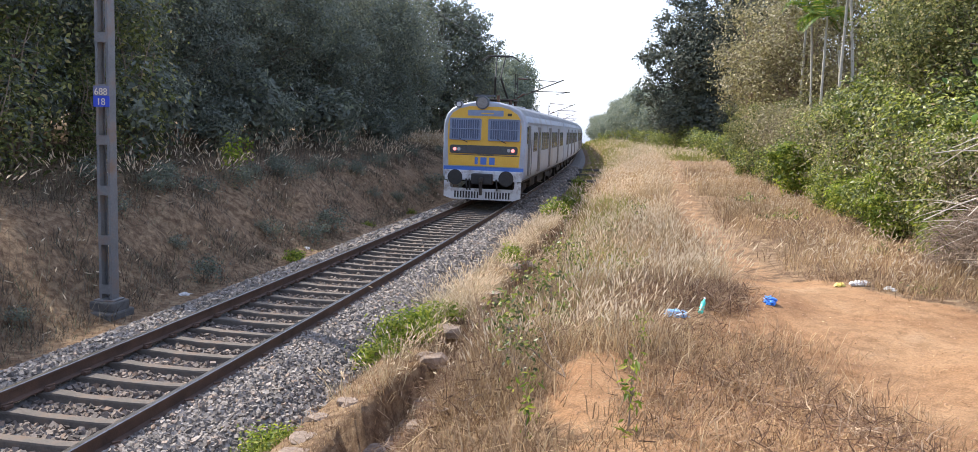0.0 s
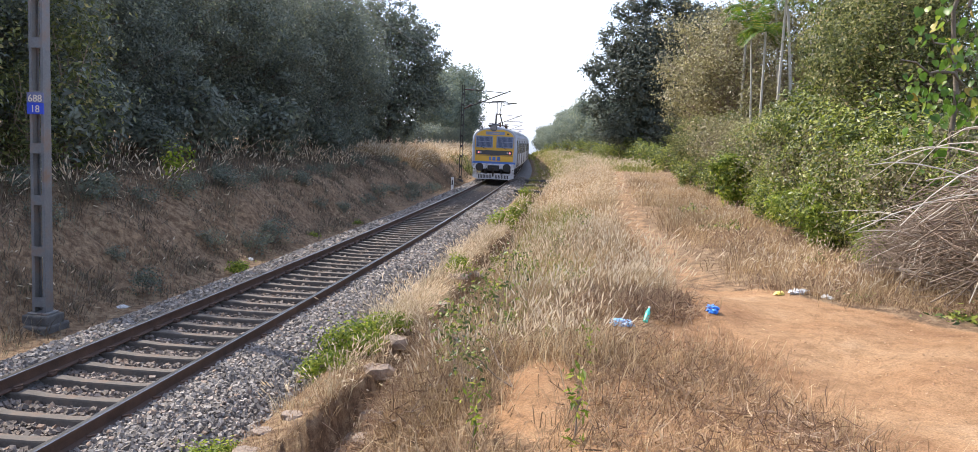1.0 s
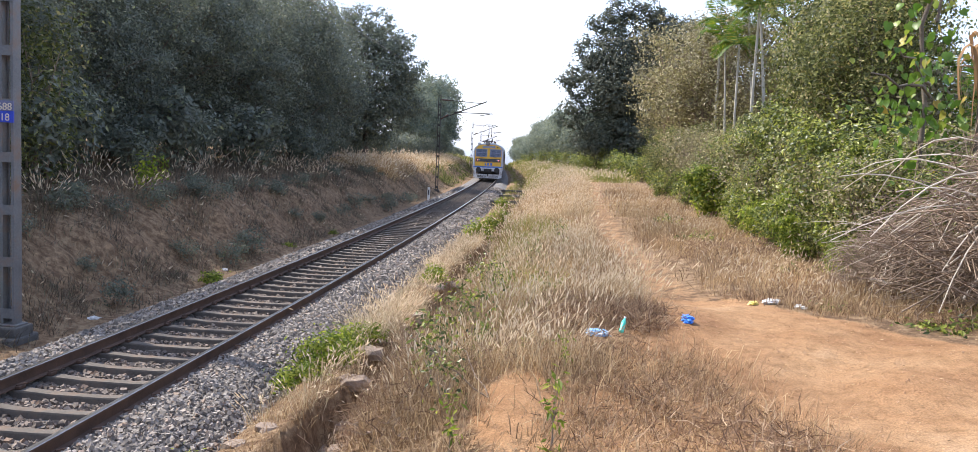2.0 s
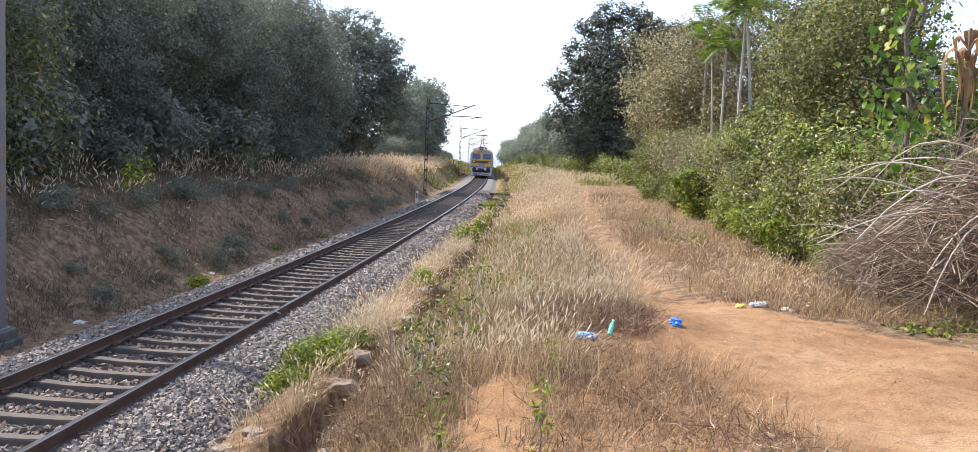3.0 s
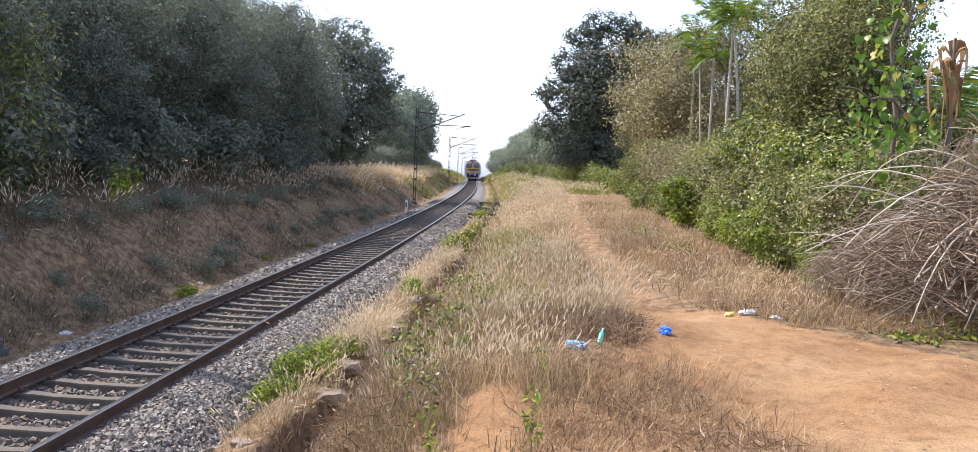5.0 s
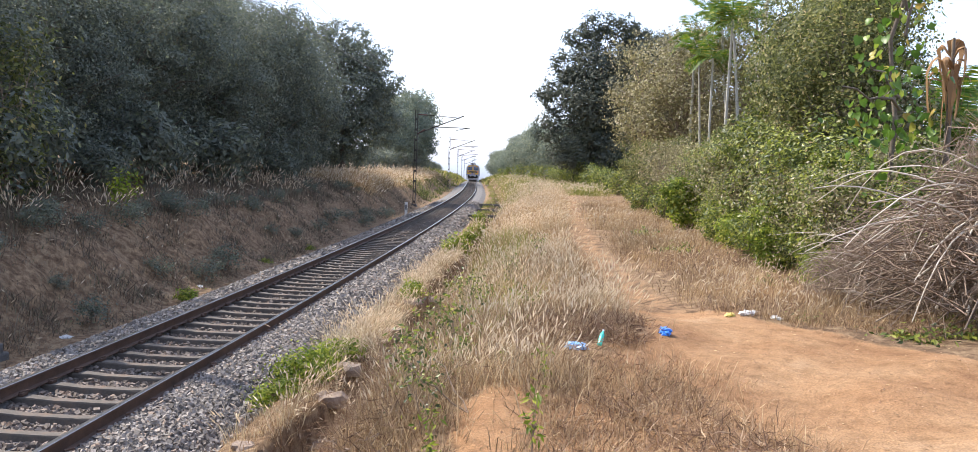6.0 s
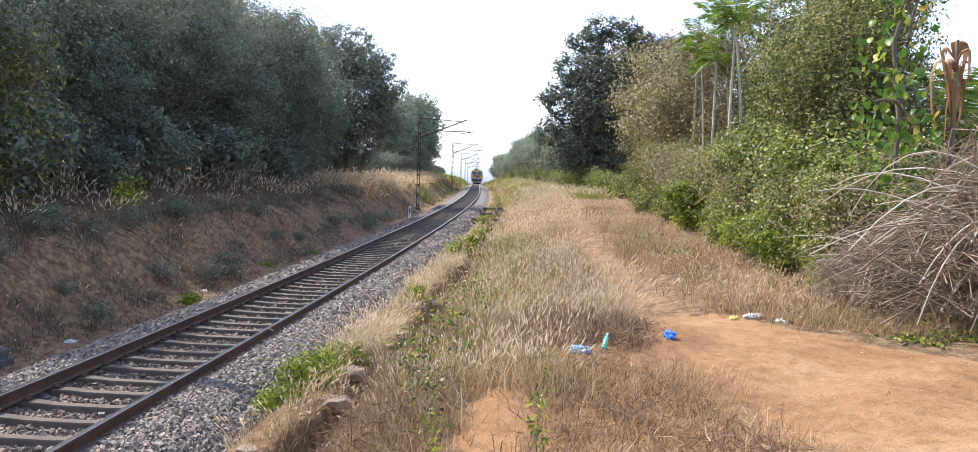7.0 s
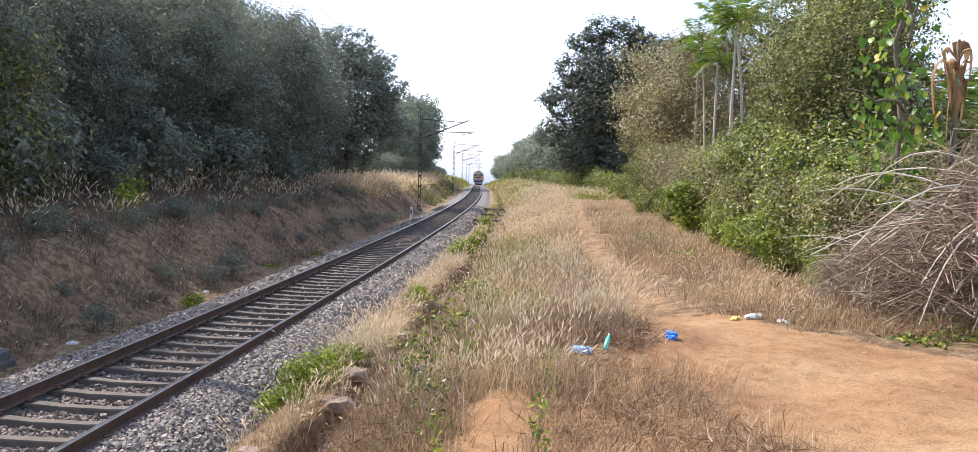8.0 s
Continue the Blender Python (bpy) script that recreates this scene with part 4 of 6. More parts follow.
# ---------------- overhead line ----------------
def mast(s, side_d, plate_on):
    root = tagged(new("catenary_mast"), "grey battened steel mast with a blue number plate" if plate_on else "battened steel mast beside the track, backlit darkness in its colour", "mast", group="overhead-line masts")
    steel = M_STEEL if plate_on else M_BACKLITSTEEL
    base = part("footing", boxed(-0.24, 0.24, -0.24, 0.24, -0.6, 0.07, bevel=0.03), M_MASTBASE, root, "dark concrete footing")
    part("plinth", boxed(-0.5, 0.27, -0.36, 0.36, -0.7, -0.1, bevel=0.04), M_MASTBASE, base)
    part("base_plate", boxed(-0.19, 0.19, -0.17, 0.17, 0.07, 0.1, bevel=0.01), steel, base)
    h = 8.1
    for y in (-0.125, 0.125):
        sg = 1 if y > 0 else -1
        ch = part("channel", plate([(-0.10, y), (0.10, y), (0.10, y - sg * 0.05), (0.087, y - sg * 0.05), (0.087, y - sg * 0.012), (-0.087, y - sg * 0.012), (-0.087, y - sg * 0.05), (-0.10, y - sg * 0.05)], 0.1, h), steel, root)
        ch.matrix_basis = Matrix(((0, 0, 1, 0), (1, 0, 0, 0), (0, 1, 0, 0), (0, 0, 0, 1)))
    z = 0.2
    while z < h:
        for x in (-0.106, 0.106):
            part("batten", boxed(-0.12, 0.12, x - 0.006, x + 0.006, z, min(z + 0.17, h)), steel, root)
        z += 0.88
    part("cap", boxed(-0.125, 0.125, -0.105, 0.105, h - 0.01, h + 0.01), steel, root)
    # cantilever towards the track
    reach = -side_d + 0.1
    c = part("cantilever", rod(bmesh.new(), (0.2, 0, 6.15), (reach + 0.35, 0, 7.75), 0.045, sides=8), M_UNDER, root, "slanting tubular bracket")
    part("stay_tube", rod(bmesh.new(), (0.9, 0, 7.72), (reach, 0, 7.55), 0.03, sides=8), M_UNDER, c)
    part("stay_insulator", rod(bmesh.new(), (0.15, 0, 7.74), (0.9, 0, 7.72), 0.06, sides=10), M_PORCELAIN, c)
    part("bracket_insulator", rod(bmesh.new(), (0.13, 0, 6.1), (0.75, 0, 6.5), 0.06, sides=10), M_PORCELAIN, c)
    part("register_tube", rod(bmesh.new(), (1.25, 0, 6.72), (reach + 0.9, 0, 6.72), 0.034, sides=8), M_UNDER, c)
    part("steady_arm", rod(bmesh.new(), (reach + 0.75, 0, 6.72), (reach - 0.3, 0, 6.5), 0.026, sides=6), M_UNDER, c)
    if plate_on:
        pl = part("number_plate", boxed(-0.15, 0.15, -0.135, -0.114, 3.50, 3.69), M_SIGNBLUE, root, "blue plate with pale figures")
        part("upper_plate", boxed(-0.15, 0.15, -0.135, -0.114, 3.694, 3.86), M_SIGNGREY, root, "faded grey-blue plate with pale figures")
        for text, zz in (("688", 3.705), ("18", 3.53)):
            cu = bpy.data.curves.new("figures", "FONT")
            cu.body, cu.size, cu.align_x, cu.extrude = text, 0.17, "CENTER", 0.003
            tmp = bpy.data.objects.new("tmp", cu)
            scene.collection.objects.link(tmp)
            me = bpy.data.meshes.new_from_object(tmp.evaluated_get(bpy.context.evaluated_depsgraph_get()))
            bpy.data.objects.remove(tmp)
            me.materials.clear()
            me.materials.append(M_SIGNTAN)
            ob = part("lettering", me, None, pl)
            ob.matrix_basis = pose(0, -0.139, zz, 90, 0, 0)
    x, y, a = line(s)
    x, y = place(s, side_d)
    root.matrix_basis = pose(float(x), float(y), (-0.38 if s < 30 else -0.45) + float(grade(s)), 0, 0, -math.degrees(float(a)))
    return root


MAST_S = [13.2, 71.0, 133.0, 195.0, 250.0, 305.0]
for i, s in enumerate(MAST_S):
    mast(s, -3.46 if i == 0 else -3.6, i == 0)


def overhead_wires():
    for name, z0, dip, label in (("contact_wire", 6.09, 0.0, "thin copper contact wire above the track"), ("catenary_wire", 7.15, 0.75, "sagging catenary wire above the track")):
        pts = []
        stops = [-45.0] + MAST_S + [360.0]
        for a, b in zip(stops[:-1], stops[1:]):
            for k in range(10):
                u = k / 10
                s = a + (b - a) * u
                x, y = place(s, 0.15)
                pts.append((float(x), float(y), z0 + float(grade(s)) - dip * 4 * u * (1 - u)))
        v, f = tubes([(pts, np.full(len(pts), 0.0065))], 5)
        tagged(new(name, mesh_of(name, v, [f], M_WIRE)), label, "wire")


overhead_wires()


def kilometre_post():
    root = tagged(new("marker_post"), "small white concrete marker post beside the ballast", "post")
    part("shaft", boxed(-0.09, 0.09, -0.06, 0.06, -0.3, 0.78, bevel=0.02), M_WHITEPAINT, root)
    part("marking", boxed(-0.05, 0.05, -0.065, -0.058, 0.25, 0.6), M_PANEL, root)
    x, y = place(58.5, -2.75)
    root.matrix_basis = pose(float(x), float(y), -0.45, 0, 0, -8)


kilometre_post()


def old_sleepers():
    for s, d, w, t in ((51.0, 3.0, 1.9, 4), (57.5, 3.15, 1.7, -3), (66.0, 3.1, 1.9, 2)):
        root = tagged(new("old_sleeper"), "dark weathered old sleeper laid across low blocks", "sleeper", group="old sleepers beside the line")
        part("beam", boxed(-w / 2, w / 2, -0.13, 0.13, 0.12, 0.28, bevel=0.02), M_MASTBASE, root)
        for x in (-w / 2 + 0.2, w / 2 - 0.2):
            part("block", boxed(x - 0.12, x + 0.12, -0.15, 0.15, -0.6, 0.12, bevel=0.02), M_MASTBASE, root)
        x, y = place(s, d)
        root.matrix_basis = pose(float(x), float(y), max(float(ground(s, d - 0.5)), float(ground(s, d + 0.5))) - 0.06, 0, 0, t - 8)


old_sleepers()


# ---------------- trees of the left-hand forest ----------------
def forest():
    label = "tall dense dark green forest tree standing above the cutting"
    kinds = []
    for k in range(4):
        r = np.random.default_rng(40 + k)
        lobes = [(0, 0, 7.0, 3.4, 3.4, 4.6), (0.8, -0.6, 2.6, 2.4, 2.4, 1.7), (-0.9, 0.7, 3.2, 2.2, 2.2, 1.6)]
        for _ in range(7):
            a = r.uniform(0, 6.28)
            lobes.append((2.3 * math.cos(a), 2.3 * math.sin(a), r.uniform(3.4, 10.2), r.uniform(1.5, 2.5), r.uniform(1.5, 2.5), r.uniform(1.2, 2.0)))
        t = grown("forest_tree", lobes, 600, 56, 0.17, M_FOREST, M_BARK, 50 + k, trunk=0.2, limbs=34, tight=0.12, shell=0.3)
        kinds.append(tagged(t, label, "tree", group="forest trees above the cutting"))
    r = random.Random(5)
    spots = []
    s = 2.0
    while s < 72:
        spots.append((s, -10.6 + r.uniform(-1.0, 0.8), r.uniform(0.68, 0.78) if s < 32 else r.uniform(0.82, 0.96)))
        if s > 56:
            spots[-1] = (s, spots[-1][1] - 3.6, spots[-1][2] * 0.98)
        s += 4.6 + r.uniform(-0.6, 0.9)
    s = 4.0
    while s < 74:
        spots.append((s, -16 + r.uniform(-1.5, 1.5), r.uniform(1.0, 1.18)))
        s += 9
    for s in (-6, 10, 26, 42, 58):
        spots.append((s + r.uniform(-1, 1), -23 + r.uniform(-2, 2), 1.2))
    r.shuffle(spots)
    for k in range(4):
        put_copies(kinds[k], spots[k::4], 60 + k)
    # the broad tree that ends the row
    lobes = [(0, 0, 6.5, 4.0, 4.0, 4.6), (3.0, 0.5, 5.4, 2.3, 2.4, 2.0), (3.2, -0.4, 7.6, 1.9, 2.2, 1.7), (2.0, 0, 9.6, 2.2, 2.2, 1.7), (0.3, 0, 11.2, 2.1, 2.1, 1.6), (-1.8, 0.4, 10.9, 2.2, 2.2, 1.7), (-3.2, 0, 8.6, 2.2, 2.2, 2.2), (0.6, -0.6, 3.0, 2.6, 2.6, 1.8)]
    t = grown("forest_tree", lobes, 1100, 36, 0.24, M_FOREST, M_BARK, 57, trunk=0.26, limbs=46, tight=0.10, shell=0.3)
    tagged(t, "broad round-crowned tree at the end of the forest row", "tree", group="forest trees above the cutting")
    t.matrix_basis = stand(70.0, -9.9, -0.1, 1.02)
    # paler trees further down the line; distance haze is put into their leaf colour
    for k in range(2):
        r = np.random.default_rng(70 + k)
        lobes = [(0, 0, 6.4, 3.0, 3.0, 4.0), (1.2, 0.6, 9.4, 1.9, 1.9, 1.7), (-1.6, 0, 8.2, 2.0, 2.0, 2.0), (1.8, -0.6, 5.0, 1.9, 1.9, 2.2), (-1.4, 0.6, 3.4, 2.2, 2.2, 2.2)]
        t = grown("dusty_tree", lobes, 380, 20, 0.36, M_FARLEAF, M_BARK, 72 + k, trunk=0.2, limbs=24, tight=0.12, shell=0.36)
        tagged(t, "green tree beside the line beyond the forest, haze in its leaf colour", "tree", group="dusty trees down the line")
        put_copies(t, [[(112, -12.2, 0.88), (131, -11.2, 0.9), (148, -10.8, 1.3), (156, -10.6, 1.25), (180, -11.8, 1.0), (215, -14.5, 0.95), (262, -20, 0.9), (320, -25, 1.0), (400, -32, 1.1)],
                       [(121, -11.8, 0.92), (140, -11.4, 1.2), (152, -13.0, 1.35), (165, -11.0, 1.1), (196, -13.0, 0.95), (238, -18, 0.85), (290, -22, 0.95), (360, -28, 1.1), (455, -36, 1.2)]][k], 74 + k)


def left_shrubs():
    kinds = []
    for k in range(2):
        lobes = [(0, 0, 1.3, 1.1, 1.1, 1.1), (0.6, 0.3, 2.0, 0.8, 0.8, 0.7), (-0.5, -0.4, 1.7, 0.8, 0.8, 0.9)]
        t = grown("forest_shrub", lobes, 150, 12, 0.20, M_FOREST, M_BARK, 80 + k, trunk=0.05, limbs=20, stems=4, tight=0.2, names=("stem", "foliage"))
        kinds.append(tagged(t, "shaded dark green undergrowth shrub at the forest edge", "shrub", group="shrubs at the forest edge"))
    r = random.Random(9)
    spots = [(s + r.uniform(-1, 1), r.uniform(-9.2, -7.6) - (2.5 if s > 52 else 0), r.uniform(0.6, 1.3)) for s in np.arange(8, 84, 2.0)] + [(s, -12.5, 1.9) for s in np.arange(0, 70, 6.5)] + [(s, -18.5, 2.3) for s in np.arange(2, 70, 4.5)] + [(s, -10.2 if s < 170 else -12.5, 1.1) for s in np.arange(86, 300, 7.0)]
    put_copies(kinds[0], spots[0::2], 90)
    put_copies(kinds[1], spots[1::2], 91)
    t = grown("roadside_shrub", [(0, 0, 1.2, 1.0, 1.0, 1.2), (0.3, 0, 2.6, 0.8, 0.8, 1.0)], 150, 18, 0.10, M_OLIVE, M_TWIG, 95, trunk=0.035, limbs=24, stems=5, tight=0.22, names=("stem", "foliage"))
    tagged(t, "thin open shrub with pale leaves on the bank", "shrub", group="thin shrubs on the bank")
    put_copies(t, [(14.5, -7.0, 1.0), (16.5, -8.0, 1.4), (12.2, -6.7, 0.9), (18.5, -7.4, 0.9), (20.5, -7.8, 1.5), (11.0, -7.6, 1.3)], 96)
    t = grown("slope_shrub", [(0, 0, 0.35, 0.5, 0.5, 0.35), (0.3, 0.2, 0.6, 0.3, 0.3, 0.3)], 60, 10, 0.075, M_FOREST, M_TWIG, 93, trunk=0.015, limbs=16, stems=5, tight=0.22, names=("stem", "foliage"))
    tagged(t, "dull green shrub rooted in the cutting's slope", "shrub", group="shrubs in the cutting's slope")
    rr = random.Random(21)
    put_copies(t, [(rr.uniform(11, 56), rr.choice((-3.4, -4.2, -5.2, -5.8, -6.4)) + rr.uniform(-0.3, 0.3), rr.uniform(0.5, 1.15)) for _ in range(44)], 94)
    # The lime leaf colour stands in for a sun fleck on the sapling.
    t = grown("sapling", [(0, 0, 0.75, 0.36, 0.36, 0.42)], 30, 9, 0.10, M_LIME, M_TWIG, 97, trunk=0.015, limbs=10, stems=3, tight=0.25, names=("stem", "foliage"))
    tagged(t, "leafy sapling on the bank's edge, bright green standing in for sun", "sapling")
    put_copies(t, [(23.5, -6.15, 1.25)], 97)
    t = grown("low_plant", [(0, 0, 0.16, 0.42, 0.3, 0.16)], 40, 9, 0.09, M_LIME, M_TWIG, 98, trunk=0.01, limbs=12, stems=4, tight=0.25, names=("stem", "foliage"))
    tagged(t, "low fresh green plant at the edge of the ballast", "plant", group="low plants by the ballast")
    put_copies(t, [(20.3, -2.9, 1.0), (27.5, -3.3, 0.6), (33.0, -3.2, 0.6)], 98)


forest()
left_shrubs()


# ---------------- trees and bushes of the right-hand side ----------------
def right_trees():
    lobes = [(0, 0, 10, 3.8, 3.8, 5.5), (-4.5, 0, 9.6, 1.9, 2.0, 1.7), (-4.6, 0, 6.4, 1.7, 2.0, 2.2), (-3.0, 0, 12.8, 1.9, 2.0, 2.0), (-1.6, 0, 15.6, 1.9, 2.0, 1.9), (0.4, 0, 17.2, 2.0, 2.0, 1.7), (2.6, 0, 17.0, 2.1, 2.2, 1.7), (4.9, 0, 15.6, 2.0, 2.0, 2.0),
             (3.8, 0, 11, 3.0, 3.0, 4.0), (-2.2, 0, 4.0, 2.4, 2.6, 2.6), (1.5, 0, 3.4, 3.4, 3.4, 2.8)]
    t = grown("broadleaf_tree", lobes, 1500, 30, 0.33, M_DARKLEAF, M_BARK, 110, trunk=0.32, limbs=60, tight=0.13, shell=0.33)
    tagged(t, "tall dark glossy-leaved tree with an uneven crown", "tree", group="dark trees by the path")
    t.matrix_basis = stand(88.0, 13.2, -0.1, 0.97)
    for s, d, turn, k in ((93, 18.8, 1.9, 0.95), (88, 21, 4.0, 0.9)):
        copy_thing(t, stand(s, d, turn, k))
    lobes = [(0, 0, 5.6, 2.4, 2.4, 2.8), (1.5, 0.4, 7.6, 1.5, 1.5, 1.5), (-1.5, 0.5, 4.2, 1.7, 1.7, 1.9), (1.9, -0.4, 4.0, 1.7, 1.7, 2.2), (-0.6, -1.2, 7.9, 1.3, 1.3, 1.3), (0.3, 1.5, 6.8, 1.5, 1.5, 1.6), (-2.0, -0.8, 6.2, 1.1, 1.1, 1.2)]
    t = grown("brown_tree", lobes, 560, 26, 0.155, M_BROWNLEAF, M_TWIG, 115, trunk=0.11, limbs=110, stems=3, tight=0.15, shell=0.4)
    tagged(t, "bushy tree with sparse brown dry-season leaves and fine twigs", "tree", group="brown dry-season trees")
    put_copies(t, [(47.3, 12.6, 1.08), (43.2, 13.6, 1.05), (50, 15.5, 1.0), (39.5, 16.0, 1.0)], 116)
    lobes = [(0, 0, 4.2, 1.5, 1.5, 1.7), (0.8, 0, 5.4, 1.1, 1.1, 0.9), (-0.8, 0.3, 3.6, 1.0, 1.0, 1.3), (0.2, 0.2, 2.2, 1.2, 1.2, 1.1)]
    t = grown("thin_tree", lobes, 420, 40, 0.085, M_OLIVE, M_BARK, 117, trunk=0.06, limbs=70, stems=3, tight=0.13, shell=0.45)
    tagged(t, "thin-crowned tree with dull small leaves and bare twigs", "tree", group="thin trees behind the bushes")
    put_copies(t, [(19.0, 12.6, 1.02), (21.3, 12.4, 1.0), (16.4, 11.35, 0.88), (22.6, 13.2, 1.1), (24.5, 13.6, 1.15), (17.6, 12.0, 1.0)], 118)
    kinds = []
    # Far trees again take the leaf colour that has haze put into it.
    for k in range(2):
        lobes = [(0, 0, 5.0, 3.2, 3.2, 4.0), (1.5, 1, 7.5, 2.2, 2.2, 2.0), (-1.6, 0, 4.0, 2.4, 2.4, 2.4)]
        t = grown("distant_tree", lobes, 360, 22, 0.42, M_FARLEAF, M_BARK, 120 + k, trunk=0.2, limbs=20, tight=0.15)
        kinds.append(tagged(t, "distant green tree beyond the path, haze in its leaf colour", "tree", group="distant trees by the line"))
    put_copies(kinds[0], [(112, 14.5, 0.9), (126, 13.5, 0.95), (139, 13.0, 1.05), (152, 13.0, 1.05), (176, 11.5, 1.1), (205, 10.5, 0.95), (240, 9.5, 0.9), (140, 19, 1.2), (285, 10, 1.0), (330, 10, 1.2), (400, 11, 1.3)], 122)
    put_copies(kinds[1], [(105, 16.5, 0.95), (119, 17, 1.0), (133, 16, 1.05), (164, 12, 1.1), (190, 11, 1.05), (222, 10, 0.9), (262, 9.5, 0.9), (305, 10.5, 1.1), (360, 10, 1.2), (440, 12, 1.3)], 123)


def right_bushes():
    def bush(name, mat, seed, label, h, clumps, per, leaf, tight=0.17, slim=0.5, limbs=30):
        lobes = [(0, 0, h * 0.42, h * 0.42, h * 0.42, h * 0.44), (h * 0.22, 0, h * 0.68, h * 0.28, h * 0.28, h * 0.3), (-h * 0.25, h * 0.1, h * 0.5, h * 0.28, h * 0.28, h * 0.34), (0, -h * 0.25, h * 0.25, h * 0.32, h * 0.3, h * 0.26)]
        t = grown(name, lobes, clumps, per, leaf, mat, M_TWIG, seed, trunk=0.03, limbs=limbs, stems=6, tight=tight, slim=slim, names=("stem", "foliage"), shell=0.24)
        return tagged(t, label, "bush", group=label)
    a = bush("leafy_bush", M_SHRUB, 130, "sunlit yellow-green bush of small leaves beside the path", 3.2, 240, 84, 0.08, 0.11)
    put_copies(a, [(12.9, 10.6, 0.72), (15.4, 11.1, 1.02), (19.4, 11.6, 1.2), (24.6, 11.9, 1.1), (31.5, 11.9, 0.9), (17.2, 10.9, 0.62), (11.9, 11.3, 0.68), (13.7, 11.7, 0.85), (21.8, 10.8, 0.55)], 131)
    b = bush("olive_bush", M_OLIVE, 135, "dense dull olive bush with dry leaves in it", 3.6, 250, 66, 0.088, 0.11)
    put_copies(b, [(22.4, 12.2, 1.08), (28, 12.2, 1.0), (34.5, 12.4, 0.85), (14.3, 10.9, 0.6), (39.6, 12.2, 1.05), (51, 13.0, 1.1), (55, 14.5, 1.2), (27, 16.5, 1.3), (33, 17.5, 1.3), (40, 18.5, 1.4), (46, 18, 1.4), (17.8, 12.2, 1.05), (25.5, 11.0, 0.6), (17.0, 14.2, 0.72), (19.6, 15.6, 0.85), (15.2, 13.6, 0.6)], 136)
    t = grown("twiggy_shrub", [(0, 0, 1.3, 1.0, 1.0, 1.1), (0.4, 0, 2.2, 0.8, 0.8, 0.7), (-0.5, 0.2, 1.9, 0.7, 0.7, 0.8)], 150, 12, 0.085, M_BROWNLEAF, M_TWIG, 138, trunk=0.02, limbs=120, stems=9, tight=0.2, names=("stem", "foliage"), shell=0.6)
    tagged(t, "half-bare twiggy shrub with a few brown leaves", "shrub", group="half-bare shrubs beside the path")
    put_copies(t, [(12.2, 10.2, 0.75), (14.6, 10.4, 0.8), (17.9, 10.7, 0.9), (23.4, 10.9, 1.0), (29.5, 11.2, 1.1), (36.5, 11.4, 1.2), (20.6, 10.6, 0.7), (33, 11.2, 1.2), (42, 11.8, 1.2), (12.7, 11.2, 0.9), (16.3, 11.9, 1.4), (19.8, 12.6, 1.6)], 139)
    c = bush("fresh_bush", M_SHRUB, 140, "green leafy bush at the path's edge", 1.7, 120, 18, 0.11, 0.14)
    put_copies(c, [(25.5, 10.9, 0.8), (19.6, 10.1, 0.7), (16.4, 9.9, 0.6), (33.6, 10.2, 0.8), (30, 10.4, 0.7), (44, 11.2, 0.9), (57, 12.0, 1.2), (64, 12.5, 1.3), (71, 12.4, 1.3), (80, 12.6, 1.5), (90, 10.4, 1.2), (86, 13.2, 1.9), (90, 16.0, 2.1), (84, 17.0, 2.1), (93, 14.0, 1.8), (102, 11.0, 1.6), (112, 10, 1.5), (125, 9.8, 1.7), (150, 9, 1.7), (180, 8, 1.6), (215, 7.6, 1.5), (95, 12.0, 1.9), (98, 14.5, 2.3), (105, 13.0, 2.2), (104, 17.5, 2.6), (97, 19.5, 2.6)], 141)


def lime_bushes():
    t = grown("lime_bush", [(0, 0, 0.75, 0.75, 0.75, 0.7), (0.4, 0.1, 1.2, 0.5, 0.5, 0.45)], 120, 26, 0.12, M_LIME, M_TWIG, 143, trunk=0.02, limbs=26, stems=5, tight=0.17, names=("stem", "foliage"), shell=0.3)
    tagged(t, "glossy bright green bush in front of the duller growth", "bush", group="bright bushes beside the path")
    put_copies(t, [(25.0, 10.4, 1.0), (18.3, 10.1, 0.55), (14.6, 9.9, 0.5), (21.4, 10.4, 0.6), (12.4, 10.0, 0.45), (16.4, 10.7, 0.9), (13.4, 10.9, 1.1)], 144)


